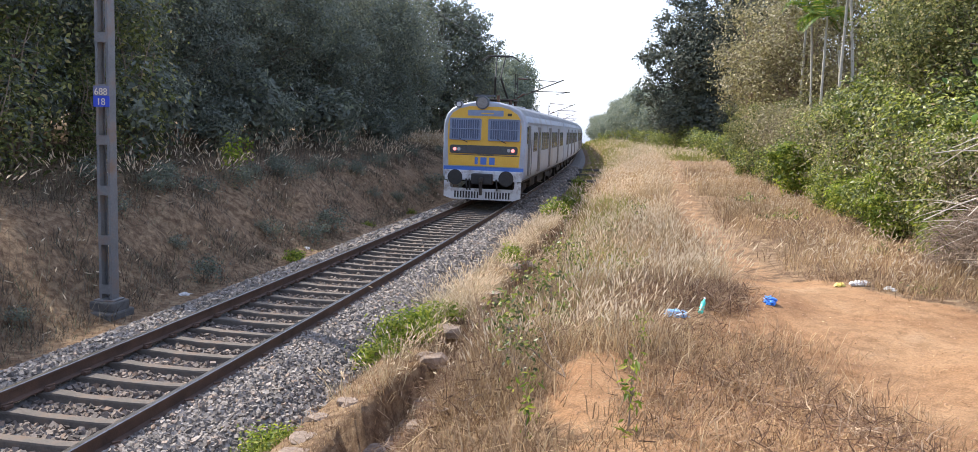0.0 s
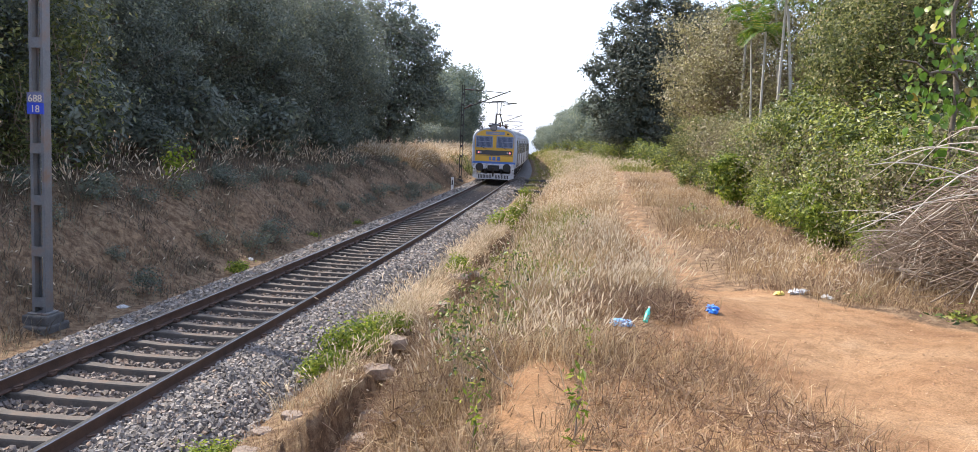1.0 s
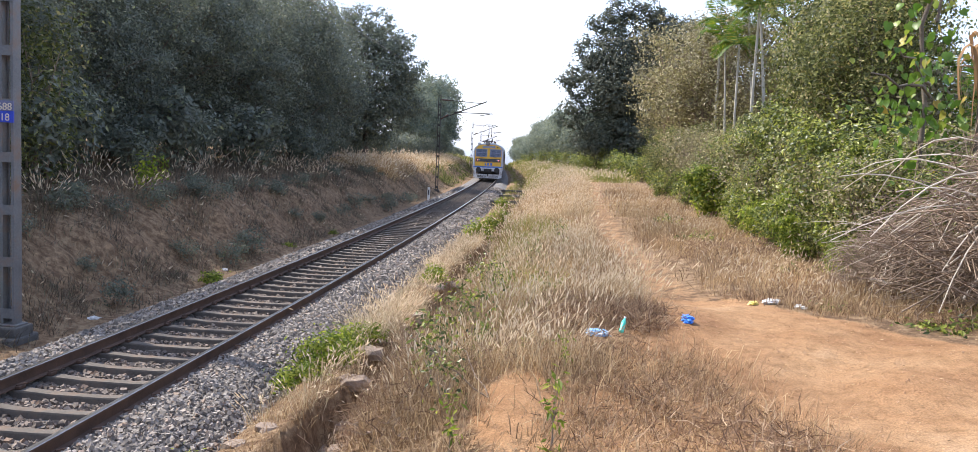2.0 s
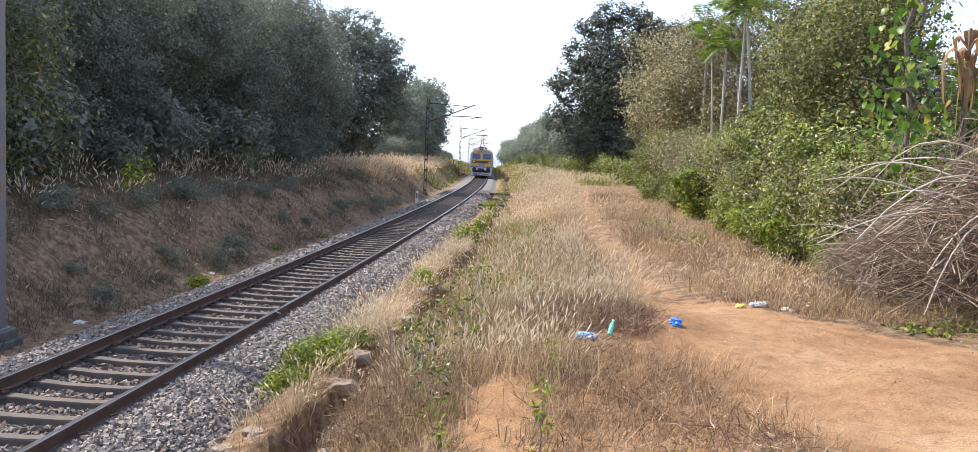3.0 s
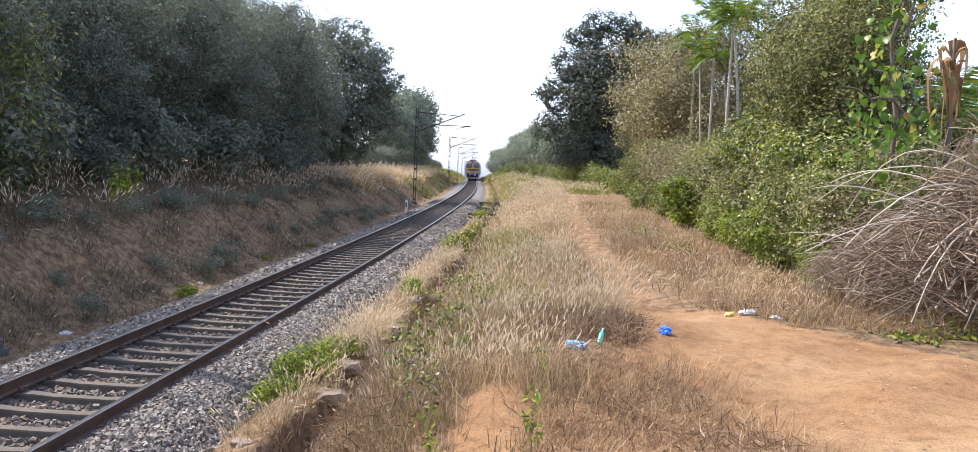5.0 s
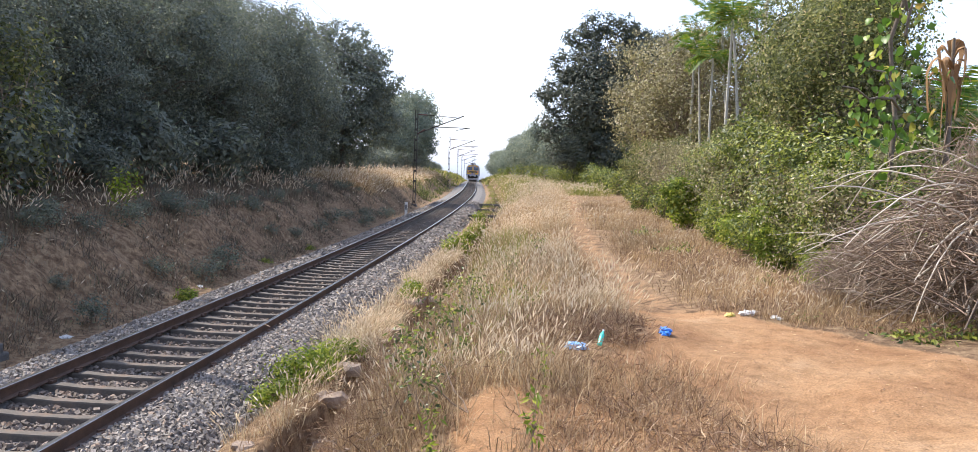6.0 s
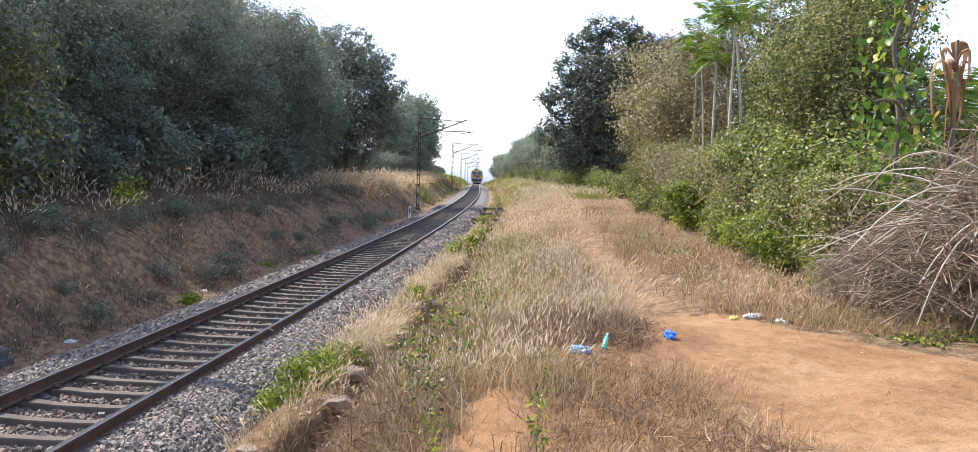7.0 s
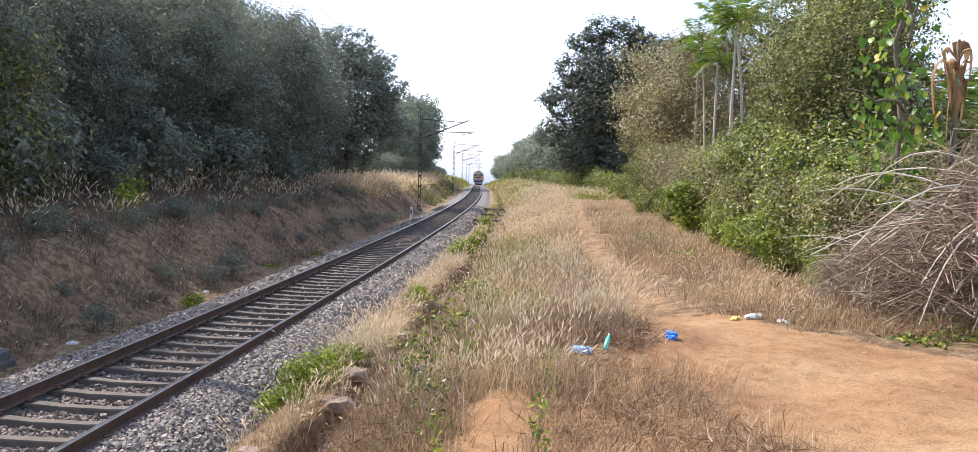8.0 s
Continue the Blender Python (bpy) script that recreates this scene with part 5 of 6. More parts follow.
def frond(root, tip, sag, width, count, r, droop=0.35):
    """Leaflets in two rows along a bending midrib; returns tube path and leaf arrays."""
    root, tip = np.asarray(root, float), np.asarray(tip, float)
    t = np.linspace(0, 1, 9)[:, None]
    rib = root + (tip - root) * t + np.array([0, 0, 1.0]) * sag * (np.sin(t * math.pi * 0.9) - 0.0 * t)
    d = np.gradient(rib, axis=0)
    d /= np.linalg.norm(d, axis=1, keepdims=True)
    u = np.linspace(0.12, 1, count)
    p = np.stack([np.interp(u, t[:, 0], rib[:, k]) for k in range(3)], 1)
    dd = np.stack([np.interp(u, t[:, 0], d[:, k]) for k in range(3)], 1)
    side = np.cross(dd, np.array([0, 0, 1.0]))
    side /= np.linalg.norm(side, axis=1, keepdims=True) + 1e-9
    vs = []
    for sg in (-1, 1):
        L = (width * np.sin(np.clip(u * 0.85 + 0.12, 0, 1) * math.pi) ** 0.6 * r.uniform(0.8, 1.1, count))[:, None]
        out = side * sg + dd * 0.55 - np.array([0, 0, 1.0]) * droop * r.uniform(0.6, 1.5, count)[:, None]
        out /= np.linalg.norm(out, axis=1, keepdims=True)
        w = np.cross(out, dd)
        w = dd * 0.022 * (width / 0.5)
        vs.append(np.stack([p, p + out * L * 0.5 + w, p + out * L, p + out * L * 0.5 - w], 1).reshape(-1, 3))
    return (rib, np.linspace(0.02, 0.005, 9)), np.concatenate(vs)


def palm(name, h, trunk_r, fronds, length, width, seed, label, count=34):
    r = np.random.default_rng(seed)
    root = tagged(new(name), label, "palm tree", group=label)
    lean = r.normal(size=2) * 0.03 * h
    zs = np.linspace(-0.2, h, 14)
    pts = np.stack([lean[0] * (zs / h) ** 2, lean[1] * (zs / h) ** 2, zs], 1)
    v, f = tubes([(pts, np.linspace(trunk_r * 1.25, trunk_r * 0.85, 14))], 8)
    part("trunk", mesh_of("trunk", v, [f], M_PALEBARK, True), None, root, "slender pale ringed trunk")
    top = pts[-1]
    for k in range(fronds):
        a = 2 * math.pi * k / fronds + r.uniform(-0.3, 0.3)
        up = r.uniform(-0.75, 0.85)
        tip = top + np.array([math.cos(a) * length * 0.85, math.sin(a) * length * 0.85, length * up])
        rib, lv = frond(top, tip, length * 0.28, width, count, r)
        rv, rf = tubes([rib], 4)
        n = len(rv)
        allv = np.concatenate([rv, lv])
        lf = n + np.arange(len(lv)).reshape(-1, 4)
        part("frond", mesh_of("frond", allv, [rf, lf], M_PALM), None, root)
    return root


def palms():
    a = palm("areca_palm", 6.9, 0.05, 9, 1.25, 0.5, 150, "slender areca palm with a pale trunk among the bushes")
    b = palm("areca_palm", 6.3, 0.046, 8, 1.2, 0.5, 151, "slender areca palm with a pale trunk among the bushes")
    put_copies(a, [(41.1, 13.4, 1.2), (37.0, 13.4, 0.98), (35.0, 13.6, 1.14), (27.1, 12.7, 1.22), (36.6, 15.3, 1.22), (33.5, 16.5, 1.1)], 152)
    put_copies(b, [(39.1, 13.5, 1.12), (34.9, 14.2, 1.28), (32.6, 14.6, 1.05), (38.5, 14.6, 1.35), (31.0, 15.5, 1.25), (36, 17.5, 1.45)], 153)
    c = palm("coconut_palm", 3.2, 0.13, 11, 2.6, 0.8, 155, "low dark green palm with feathered fronds", 46)
    put_copies(c, [(21.7, 15.9, 0.8), (20.4, 15.0, 0.82), (24.5, 17.8, 0.95), (18.6, 15.6, 0.8)], 156)


def climber_tree():
    r = np.random.default_rng(160)
    root = tagged(new("climber_tree"), "slim tree wrapped in a large-leaved green climber", "tree")
    trunk = bent((0, 0, -0.2), (0.15, 0.1, 6.4), 0.12, r, 10, 0.055, 0.03)
    paths = [trunk]
    for a, b in (((0.05, 0, 3.2), (-1.6, -0.4, 3.6)), ((0.1, 0, 4.6), (-0.7, 0.2, 6.6)), ((0.1, 0, 4.2), (0.4, 0, 5.9)), ((0.1, 0, 5.2), (0.5, 0.1, 7.2)), ((0.1, 0, 3.0), (-1.9, -0.2, 3.2))):
        paths.append(bent(a, b, 0.08, r, 6, 0.03, 0.01))
    v, f = tubes(paths, 6)
    part("trunk", mesh_of("trunk", v, [f], M_BARK, True), None, root)
    t = r.uniform(0.15, 1, 250)
    pos = np.stack([np.interp(t, np.linspace(0, 1, 10), trunk[0][:, k]) for k in range(3)], 1) + r.normal(size=(250, 3)) * np.array([0.3, 0.26, 0.2])
    extra = np.array([-0.8, -0.3, 3.0]) + r.normal(size=(90, 3)) * np.array([0.5, 0.3, 0.4])
    heart = [(0, 0.1), (0.2, -0.02), (0.42, 0.12), (0.46, 0.36), (0.3, 0.66), (0, 1.0), (-0.3, 0.66), (-0.46, 0.36), (-0.42, 0.12), (-0.2, -0.02)]
    shapes = []
    for k in range(3):
        v = np.array([(0, 0.42, 0.05)] + [(x, y, -0.10 * abs(x) - 0.12 * k * y * y) for x, y in heart])
        n = len(heart)
        shapes.append(mesh_of("climber_leaf", v, [[(0, 1 + i, 1 + (i + 1) % n) for i in range(n)]], M_CLIMBONE, True))
    for p in np.concatenate([pos, extra]):
        ob = new("climber_leaf", shapes[r.integers(3)])
        ob.parent = root
        ob.matrix_basis = Matrix.LocRotScale(p, Euler((r.uniform(-2.3, -0.9), r.normal() * 0.4, r.uniform(0, 6.28))), (r.uniform(0.09, 0.19),) * 3)
    top = np.array([0.0, 0, 5.6]) + r.normal(size=(700, 3)) * np.array([0.32, 0.3, 0.6])
    v, f = leaves(top, 0.09, r, 0.3, 0.5)
    part("crown", mesh_of("crown", v, [f], M_SHRUB), None, root)
    root.matrix_basis = stand(12.1, 10.75, 0.5, 0.86)


def brush_pile():
    r = np.random.default_rng(170)
    root = tagged(new("brush_pile"), "tangled heap of cut dry branches and thorny twigs", "brush pile")
    paths = []
    for _ in range(850):
        a = r.uniform(0, 6.28)
        b = a + r.normal() * 1.0 + math.pi
        ra, rb = r.uniform(0.1, 1.75), r.uniform(0.1, 1.75)
        za, zb = r.uniform(0, 2.2) * (1 - ra / 2.8), r.uniform(0.1, 2.7) * (1 - rb / 2.8)
        p = (ra * math.cos(a), ra * math.sin(a), za)
        q = (rb * math.cos(b), rb * math.sin(b), zb)
        paths.append(bent(p, q, 0.26, r, 6, r.uniform(0.003, 0.009), 0.002))
    v, f = tubes(paths, 4)
    tagged(part("twig_tangle", mesh_of("twig_tangle", v, [f], M_TWIG, True), None, root, "brown interlaced twigs"), kind="stuff")
    for k in range(46):
        a = r.uniform(0, 6.28)
        q = np.array([math.cos(a) * r.uniform(0.8, 2.3), math.sin(a) * r.uniform(0.8, 2.3), r.uniform(0.1, 1.5)])
        p = np.array([-q[0] * 0.4, -q[1] * 0.4, r.uniform(0.1, 0.9)])
        mid = (p + q) / 2 + np.array([r.normal() * 0.3, r.normal() * 0.3, r.uniform(0.5, 1.7)])
        t = np.linspace(0, 1, 10)[:, None]
        pts = (1 - t) ** 2 * p + 2 * t * (1 - t) * mid + t ** 2 * q
        v, f = tubes([(pts, np.linspace(r.uniform(0.008, 0.017), 0.004, 10))], 6)
        part("branch", mesh_of("branch", v, [f], M_PALETWIG, True), None, root, "bleached arching branch")
    root.matrix_basis = stand(9.5, 10.9)
    root.scale = (1.0, 1.0, 1.22)
    # a second, lower heap of the same cut wood
    ob = copy_thing(root, stand(10.9, 10.15, 2.0))
    ob.scale = (0.62, 0.62, 0.55)
    r = np.random.default_rng(171)
    root = tagged(new("fallen_branch"), "pale bare fallen branch lying across the grass", "branch")
    v, f = tubes([bent((0, 0, 0.28), (1.0, -0.12, 0.16), 0.06, r, 9, 0.022, 0.012), bent((0.35, 0, 0.30), (0.75, 0.25, 0.34), 0.03, r, 5, 0.012, 0.006)], 7)
    part("limb", mesh_of("limb", v, [f], M_PALETWIG, True), None, root)
    root.matrix_basis = stand(10.4, 9.55)


def dead_banana():
    r = np.random.default_rng(180)
    root = tagged(new("banana_plant"), "withered banana plant with hanging brown leaves", "banana plant")
    pts = [(0, 0, -0.2), (0.03, 0, 1.5), (0.05, 0.02, 3.2), (0.0, 0, 4.1)]
    v, f = tubes([(pts, [0.055, 0.05, 0.045, 0.02])], 10)
    part("stem", mesh_of("stem", v, [f], M_BARK, True), None, root)
    for k in range(17):
        a = 6.28 * k / 17 + r.uniform(-0.3, 0.3)
        L = r.uniform(0.5, 0.95)
        n = 8
        t = np.linspace(0, 1, n)
        out = 0.5 * np.sin(t * 2.4) * L * r.uniform(0.2, 1.0)
        z = r.uniform(3.1, 3.9) + 0.3 * np.sin(t * math.pi) - r.uniform(0.5, 1.3) * t ** 2 * L + r.normal(size=n) * 0.02
        w = 0.065 * np.sin(np.clip(t * 0.9 + 0.08, 0, 1) * math.pi) * r.uniform(0.7, 1.2)
        c = np.stack([np.cos(a) * out, np.sin(a) * out, z], 1)
        sd = np.array([-math.sin(a), math.cos(a), 0])
        jag = r.uniform(0.3, 1.6, (n, 1))
        v = np.concatenate([c - sd * w[:, None] * jag, c + np.array([0, 0, 0.03]), c + sd * w[:, None] * jag[::-1]])
        i = np.arange(n - 1)
        f = np.concatenate([np.stack([i, i + 1, i + n + 1, i + n], 1), np.stack([i + n, i + n + 1, i + 2 * n + 1, i + 2 * n], 1)])
        part("leaf", mesh_of("leaf", v, [f], M_DRYLEAF, True), None, root, "torn brown leaf")
    root.matrix_basis = stand(12.7, 11.75, 0.4, 0.9)


right_trees()
right_bushes()
lime_bushes()
palms()
climber_tree()
brush_pile()
dead_banana()


# ---------------- grasses ----------------
def grasses():
    clear = lambda s, d: (np.hypot(s - 7.4, d - 6.2) > 0.38) & (np.hypot(s - 7.0, d - 6.4) > 0.3) & (np.hypot(s - 6.6, d - 6.5) > 0.25)
    off_path = lambda s, d, r: (bareness(s, d) + r.uniform(-0.25, 0.25, len(s)) < 0.45) & clear(s, d)
    patchy = lambda s, d, r: (bareness(s, d) + r.uniform(-0.25, 0.25, len(s)) < 0.45) & clear(s, d) & (wave(*place(s, d), 0.8, 77) + 0.5 * wave(*place(s, d), 2.4, 78) + r.uniform(-0.5, 0.5, len(s)) > -0.25)
    # brown mat of fallen and broken blades
    s, d = scatter(60000, 3.2, 22, 4.35, 7.2, 198, 0.10, 14, off_path, 1.4)
    grass("dead_grass", s, d, 0.25, M_DEADGRASS, "matted brown dead grass covering the bank", 199, 0.007, 0.8, per=14)
    s, d = scatter(26000, 9.0, 40, 7.2, 11, 196, 0.12, 14, off_path, 1.5)
    grass("dead_grass", s, d, 0.22, M_DEADGRASS, "matted brown dead grass before the bushes", 197, 0.009, 0.8, per=14)
    s, d = scatter(17000, 2.6, 7.2, 5.6, 8.6, 194, 0.14, 12, lambda s, d, r: (d < np.interp(s, [2.6, 4, 6, 7.2], [8.6, 7.9, 7.3, 7.0]) + r.uniform(-0.4, 0.4, len(s))) & (np.hypot((s - 5.6) / 0.85, (d - 5.52) / 0.32) > 0.8))
    grass("dead_grass", s, d, 0.17, M_DEADGRASS, "thin brown trodden grass beside the bare earth", 195, 0.0055, 1.1, per=12)
    # standing plumed grass
    s, d = scatter(24000, 5.6, 24, 4.6, 6.8, 200, 0.14, 12, patchy, 1.2)
    grass("dry_grass", s, d, 0.34, M_STRAW, "sunlit dry straw-coloured grass on the bank", 201, 0.005, 0.7, per=12)
    s, d = scatter(15000, 6.3, 24, 4.6, 6.8, 230, 0.09, 22, patchy, 1.2)
    grass("plumed_grass", s, d, 0.42, M_PALESTRAW, "knee-high dry grass with pale plumes on the bank", 231, 0.0035, 0.12, 0.95, 0.095, 0.0065, wind=(0.05, -0.02), per=22, spread=0.3)
    s, d = scatter(24000, 24, 75, 4.0, 7.8, 202, 0.2, 16, lambda s, d, r: off_path(s, d, r) & (d > np.interp(s, [24, 45, 55], [4.0, 4.4, 5.2])), 1.3)
    grass("dry_grass", s, d, 0.50, M_STRAW, "tall dry grass along the path's verge", 203, 0.012, 0.5, 0.8, 0.14, 0.012, wind=(0.18, -0.04), per=16)
    s, d = scatter(15000, 48, 170, 2.7, 5.0, 232, 0.2, 14, None, 1.5)
    grass("green_grass", s, d, 0.26, M_GREENGRASS, "low green growth at the far ballast's foot", 233, 0.018, 0.7, per=14)
    s, d = scatter(18000, 55, 180, 4.2, 11, 204, 0.4, 16, None, 1.5)
    grass("green_grass", s, d, 0.5, M_GREENGRASS, "far yellow-green grass beside the line", 205, 0.03, 0.4, 0.3, 0.22, 0.03, per=16)
    s, d = scatter(9000, 8.4, 30, 2.4, 3.5, 206, 0.08, 40)
    grass("ledge_grass", s, d, 0.38, M_PALESTRAW, "pale plumed grass tufts on the ledge above the ballast", 207, 0.006, 0.35, 0.7, 0.11, 0.009, per=40)
    s, d = scatter(24000, 5.2, 30, 2.45, 4.6, 228, 0.12, 14, None, 1.3)
    grass("dead_grass", s, d, 0.15, M_DEADGRASS, "brown dead grass about the ledge and the ditch", 229, 0.006, 1.0, per=14)
    s, d = scatter(5000, 30, 75, 2.9, 4.2, 208, 0.13, 30, lambda s, d, r: (s < 47) | (d > 3.9))
    grass("ledge_grass", s, d, 0.35, M_GREENGRASS, "half-green grass by the ballast's foot", 209, 0.02, 0.4, 0.4, 0.2, 0.025, per=30)
    s, d = scatter(3200, 7.0, 20, 4.5, 5.6, 210, 0.16, 18, off_path)
    grass("green_grass", s, d, 0.36, M_GREENGRASS, "yellowing green grass mixed into the dry bank", 211, 0.011, 0.4, per=18)
    s, d = scatter(17000, 9.4, 50, 7.7, 10.8, 212, 0.11, 20, patchy, 1.5)
    grass("dry_grass", s, d, 0.30, M_STRAW, "pale dry grass between the path and the bushes", 213, 0.006, 0.4, 0.5, 0.08, 0.006, wind=(0.1, -0.04), per=20, spread=0.4)
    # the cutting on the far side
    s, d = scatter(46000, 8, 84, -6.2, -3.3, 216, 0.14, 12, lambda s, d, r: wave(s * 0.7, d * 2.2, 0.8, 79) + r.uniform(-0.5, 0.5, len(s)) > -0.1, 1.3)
    grass("bank_grass", s, d, 0.26, M_BANKGRASS, "withered grass hanging on the cutting's slope, shade put into its colour", 217, 0.012, 0.9, 0.03, 0.14, 0.015, per=12)
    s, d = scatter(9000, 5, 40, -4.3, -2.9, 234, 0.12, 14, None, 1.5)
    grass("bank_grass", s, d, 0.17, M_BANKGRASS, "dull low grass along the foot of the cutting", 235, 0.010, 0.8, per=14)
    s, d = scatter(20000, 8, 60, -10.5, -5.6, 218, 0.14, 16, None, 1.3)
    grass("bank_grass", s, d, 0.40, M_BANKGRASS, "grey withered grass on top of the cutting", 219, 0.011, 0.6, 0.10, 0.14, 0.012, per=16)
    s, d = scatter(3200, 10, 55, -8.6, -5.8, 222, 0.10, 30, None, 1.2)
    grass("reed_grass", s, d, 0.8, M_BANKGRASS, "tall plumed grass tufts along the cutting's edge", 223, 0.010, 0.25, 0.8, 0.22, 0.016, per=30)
    s, d = scatter(16000, 57, 150, -10.5, -5.6, 220, 0.35, 16, None, 1.4)
    grass("sunlit_grass", s, d, 0.7, M_STRAW, "sunlit golden grass beyond the forest's shade", 221, 0.035, 0.4, 0.3, 0.3, 0.04, per=16)
    s, d = scatter(4500, 80, 160, -8, -3.2, 224, 0.3, 40, None, 1.4)
    grass("green_grass", s, d, 0.5, M_OLIVE, "fresh green growth in the golden grass by the line", 225, 0.05, 0.4, per=40)
    s, d = scatter(14000, 150, 460, -14, 14, 226, 0.6, 10, lambda s, d, r: np.abs(d) > 2.7)
    grass("green_grass", s, d, 0.8, M_GREENGRASS, "far green growth along the line in the distance", 227, 0.16, 0.5, per=10)


def twiggy_mats():
    """Low tangles of broken brown stalks lying between the tufts."""
    def mat(name, n, s0, s1, d0, d1, seed, label, keep, high=0.2, per=40, size=0.16):
        r = np.random.default_rng(seed)
        s, d = scatter(n, s0, s1, d0, d1, seed, 0.12, per, keep, 1.2)
        n = len(s)
        x, y = place(s, d)
        top = high * np.clip(0.6 + 0.6 * wave(x, y, 1.2, seed + 3), 0.15, 1.3)
        p = np.stack([x, y, ground(s, d) + r.uniform(0, 1, n) ** 1.5 * top], 1)
        a, e = r.uniform(0, 6.28, n), r.normal(size=n) * 0.55 + 0.25
        v = np.stack([np.cos(a) * np.cos(e), np.sin(a) * np.cos(e), np.sin(e)], 1) * (size * r.uniform(0.4, 1.5, n))[:, None]
        w = np.cross(v, r.normal(size=(n, 3)))
        w *= 0.0026 * r.uniform(0.6, 1.5, (n, 1)) / (np.linalg.norm(w, axis=1, keepdims=True) + 1e-9)
        bend = r.normal(size=(n, 3)) * size * 0.12
        q = np.stack([p - w, p + w, p + v * 0.5 + bend + w, p + v * 0.5 + bend - w, p + v], 1).reshape(-1, 3)
        k = np.arange(n)[:, None] * 5
        tagged(new(name, mesh_of(name, q, [k + np.array([[0, 1, 2, 3]]), k + np.array([[3, 2, 4]])], M_BRUSH)), label, "dry stalks", kind="stuff")
    open_ground = lambda s, d, r: bareness(s, d) + r.uniform(-0.3, 0.3, len(s)) < 0.5
    ragged = lambda s, d, r: open_ground(s, d, r) & (wave(*place(s, d), 1.1, 91) + r.uniform(-0.6, 0.6, len(s)) > 0)
    round_bags = lambda s, d, r: (np.hypot(s - 7.35, d - 6.25) > 0.42)
    mat("dry_stalks", 6500, 7.75, 9.2, 5.5, 6.75, 280, "dark brown tangle of dry stalks behind the litter", round_bags, 0.2)
    mat("dry_stalks", 6500, 4.3, 7.4, 5.85, 7.3, 281, "reddish brown trodden stalks beside the bare earth", lambda s, d, r: round_bags(s, d, r) & (d < np.interp(s, [4, 6, 7.4], [7.5, 7.1, 6.9])) & (wave(*place(s, d), 1.3, 92) + r.uniform(-0.7, 0.7, len(s)) > -0.1), 0.13, 30, 0.13)
    mat("dry_stalks", 15000, 4.8, 14, 3.1, 4.75, 282, "grey-brown tangle of dead stalks over the ditch", None, 0.3)
    mat("dry_stalks", 9000, 6.0, 22, 4.6, 6.6, 283, "brown broken stalks among the plumed grass", ragged, 0.22)
    mat("dry_stalks", 11000, 8.9, 16, 7.9, 10.6, 284, "brown dry stalks at the foot of the bushes", ragged, 0.22)


def small_plants():
    def tuft(name, mat, seed, label, lobes, clumps, per, leaf, spots, stems=5, slim=0.5):
        t = grown(name, lobes, clumps, per, leaf, mat, M_TWIG, seed, trunk=0.012, limbs=14, stems=stems, tight=0.22, slim=slim, names=("stem", "foliage"))
        tagged(t, label, "plant", group=label)
        put_copies(t, spots, seed)
    tuft("green_bush", M_LIME, 230, "fresh green bush rooted at the edge of the ballast", [(0, 0, 0.28, 0.45, 0.42, 0.28), (0.3, 0.3, 0.42, 0.3, 0.3, 0.2)], 110, 12, 0.075, [(11.2, 2.55, 0.95), (12.0, 2.75, 0.8), (10.6, 2.35, 0.75), (7.4, 2.2, 0.7), (7.9, 2.1, 0.55), (10.9, 2.9, 0.6)])
    tuft("green_bush", M_LIME, 231, "small green bush among the verge grass", [(0, 0, 0.3, 0.45, 0.45, 0.32)], 60, 12, 0.10, [(28.4, 3.1, 1.1), (33, 3.2, 0.8), (22.5, 3.4, 0.6), (18.0, 3.1, 0.7), (40, 3.3, 1.0), (46, 3.0, 0.9)])
    tuft("weed", M_SHRUB, 232, "leggy green weed standing in the dry grass", [(0, 0, 0.42, 0.2, 0.2, 0.4)], 22, 6, 0.05, [(5.7, 5.0, 0.8), (6.9, 4.75, 1.0), (7.0, 5.15, 0.7), (9.1, 5.7, 0.6), (10.2, 5.5, 0.7), (11.8, 4.8, 0.9), (6.4, 4.8, 0.9), (7.6, 5.0, 1.0), (8.5, 4.7, 0.9), (9.6, 5.2, 0.8), (10.9, 4.9, 1.0), (12.8, 5.4, 0.8), (14.9, 5.8, 0.9)], 3)
    tuft("seedling", M_LIME, 233, "young seedling with drooping pale green leaves", [(0, 0, 0.3, 0.05, 0.05, 0.3)], 16, 3, 0.062, [(4.78, 5.78, 1.1), (6.3, 5.85, 0.75), (5.0, 5.15, 0.9), (7.1, 5.5, 0.5)], 1, 0.35)
    tuft("ground_plant", M_SHRUB, 234, "low creeping plant at the edge of the bare earth", [(0, 0, 0.06, 0.4, 0.3, 0.07)], 40, 6, 0.07, [(8.6, 9.6, 1.0), (8.9, 10.3, 1.0), (9.4, 8.9, 0.7), (9.6, 10.6, 1.2), (12.8, 9.3, 1.0), (17.0, 8.6, 1.2), (22.0, 8.6, 1.3)], 4)


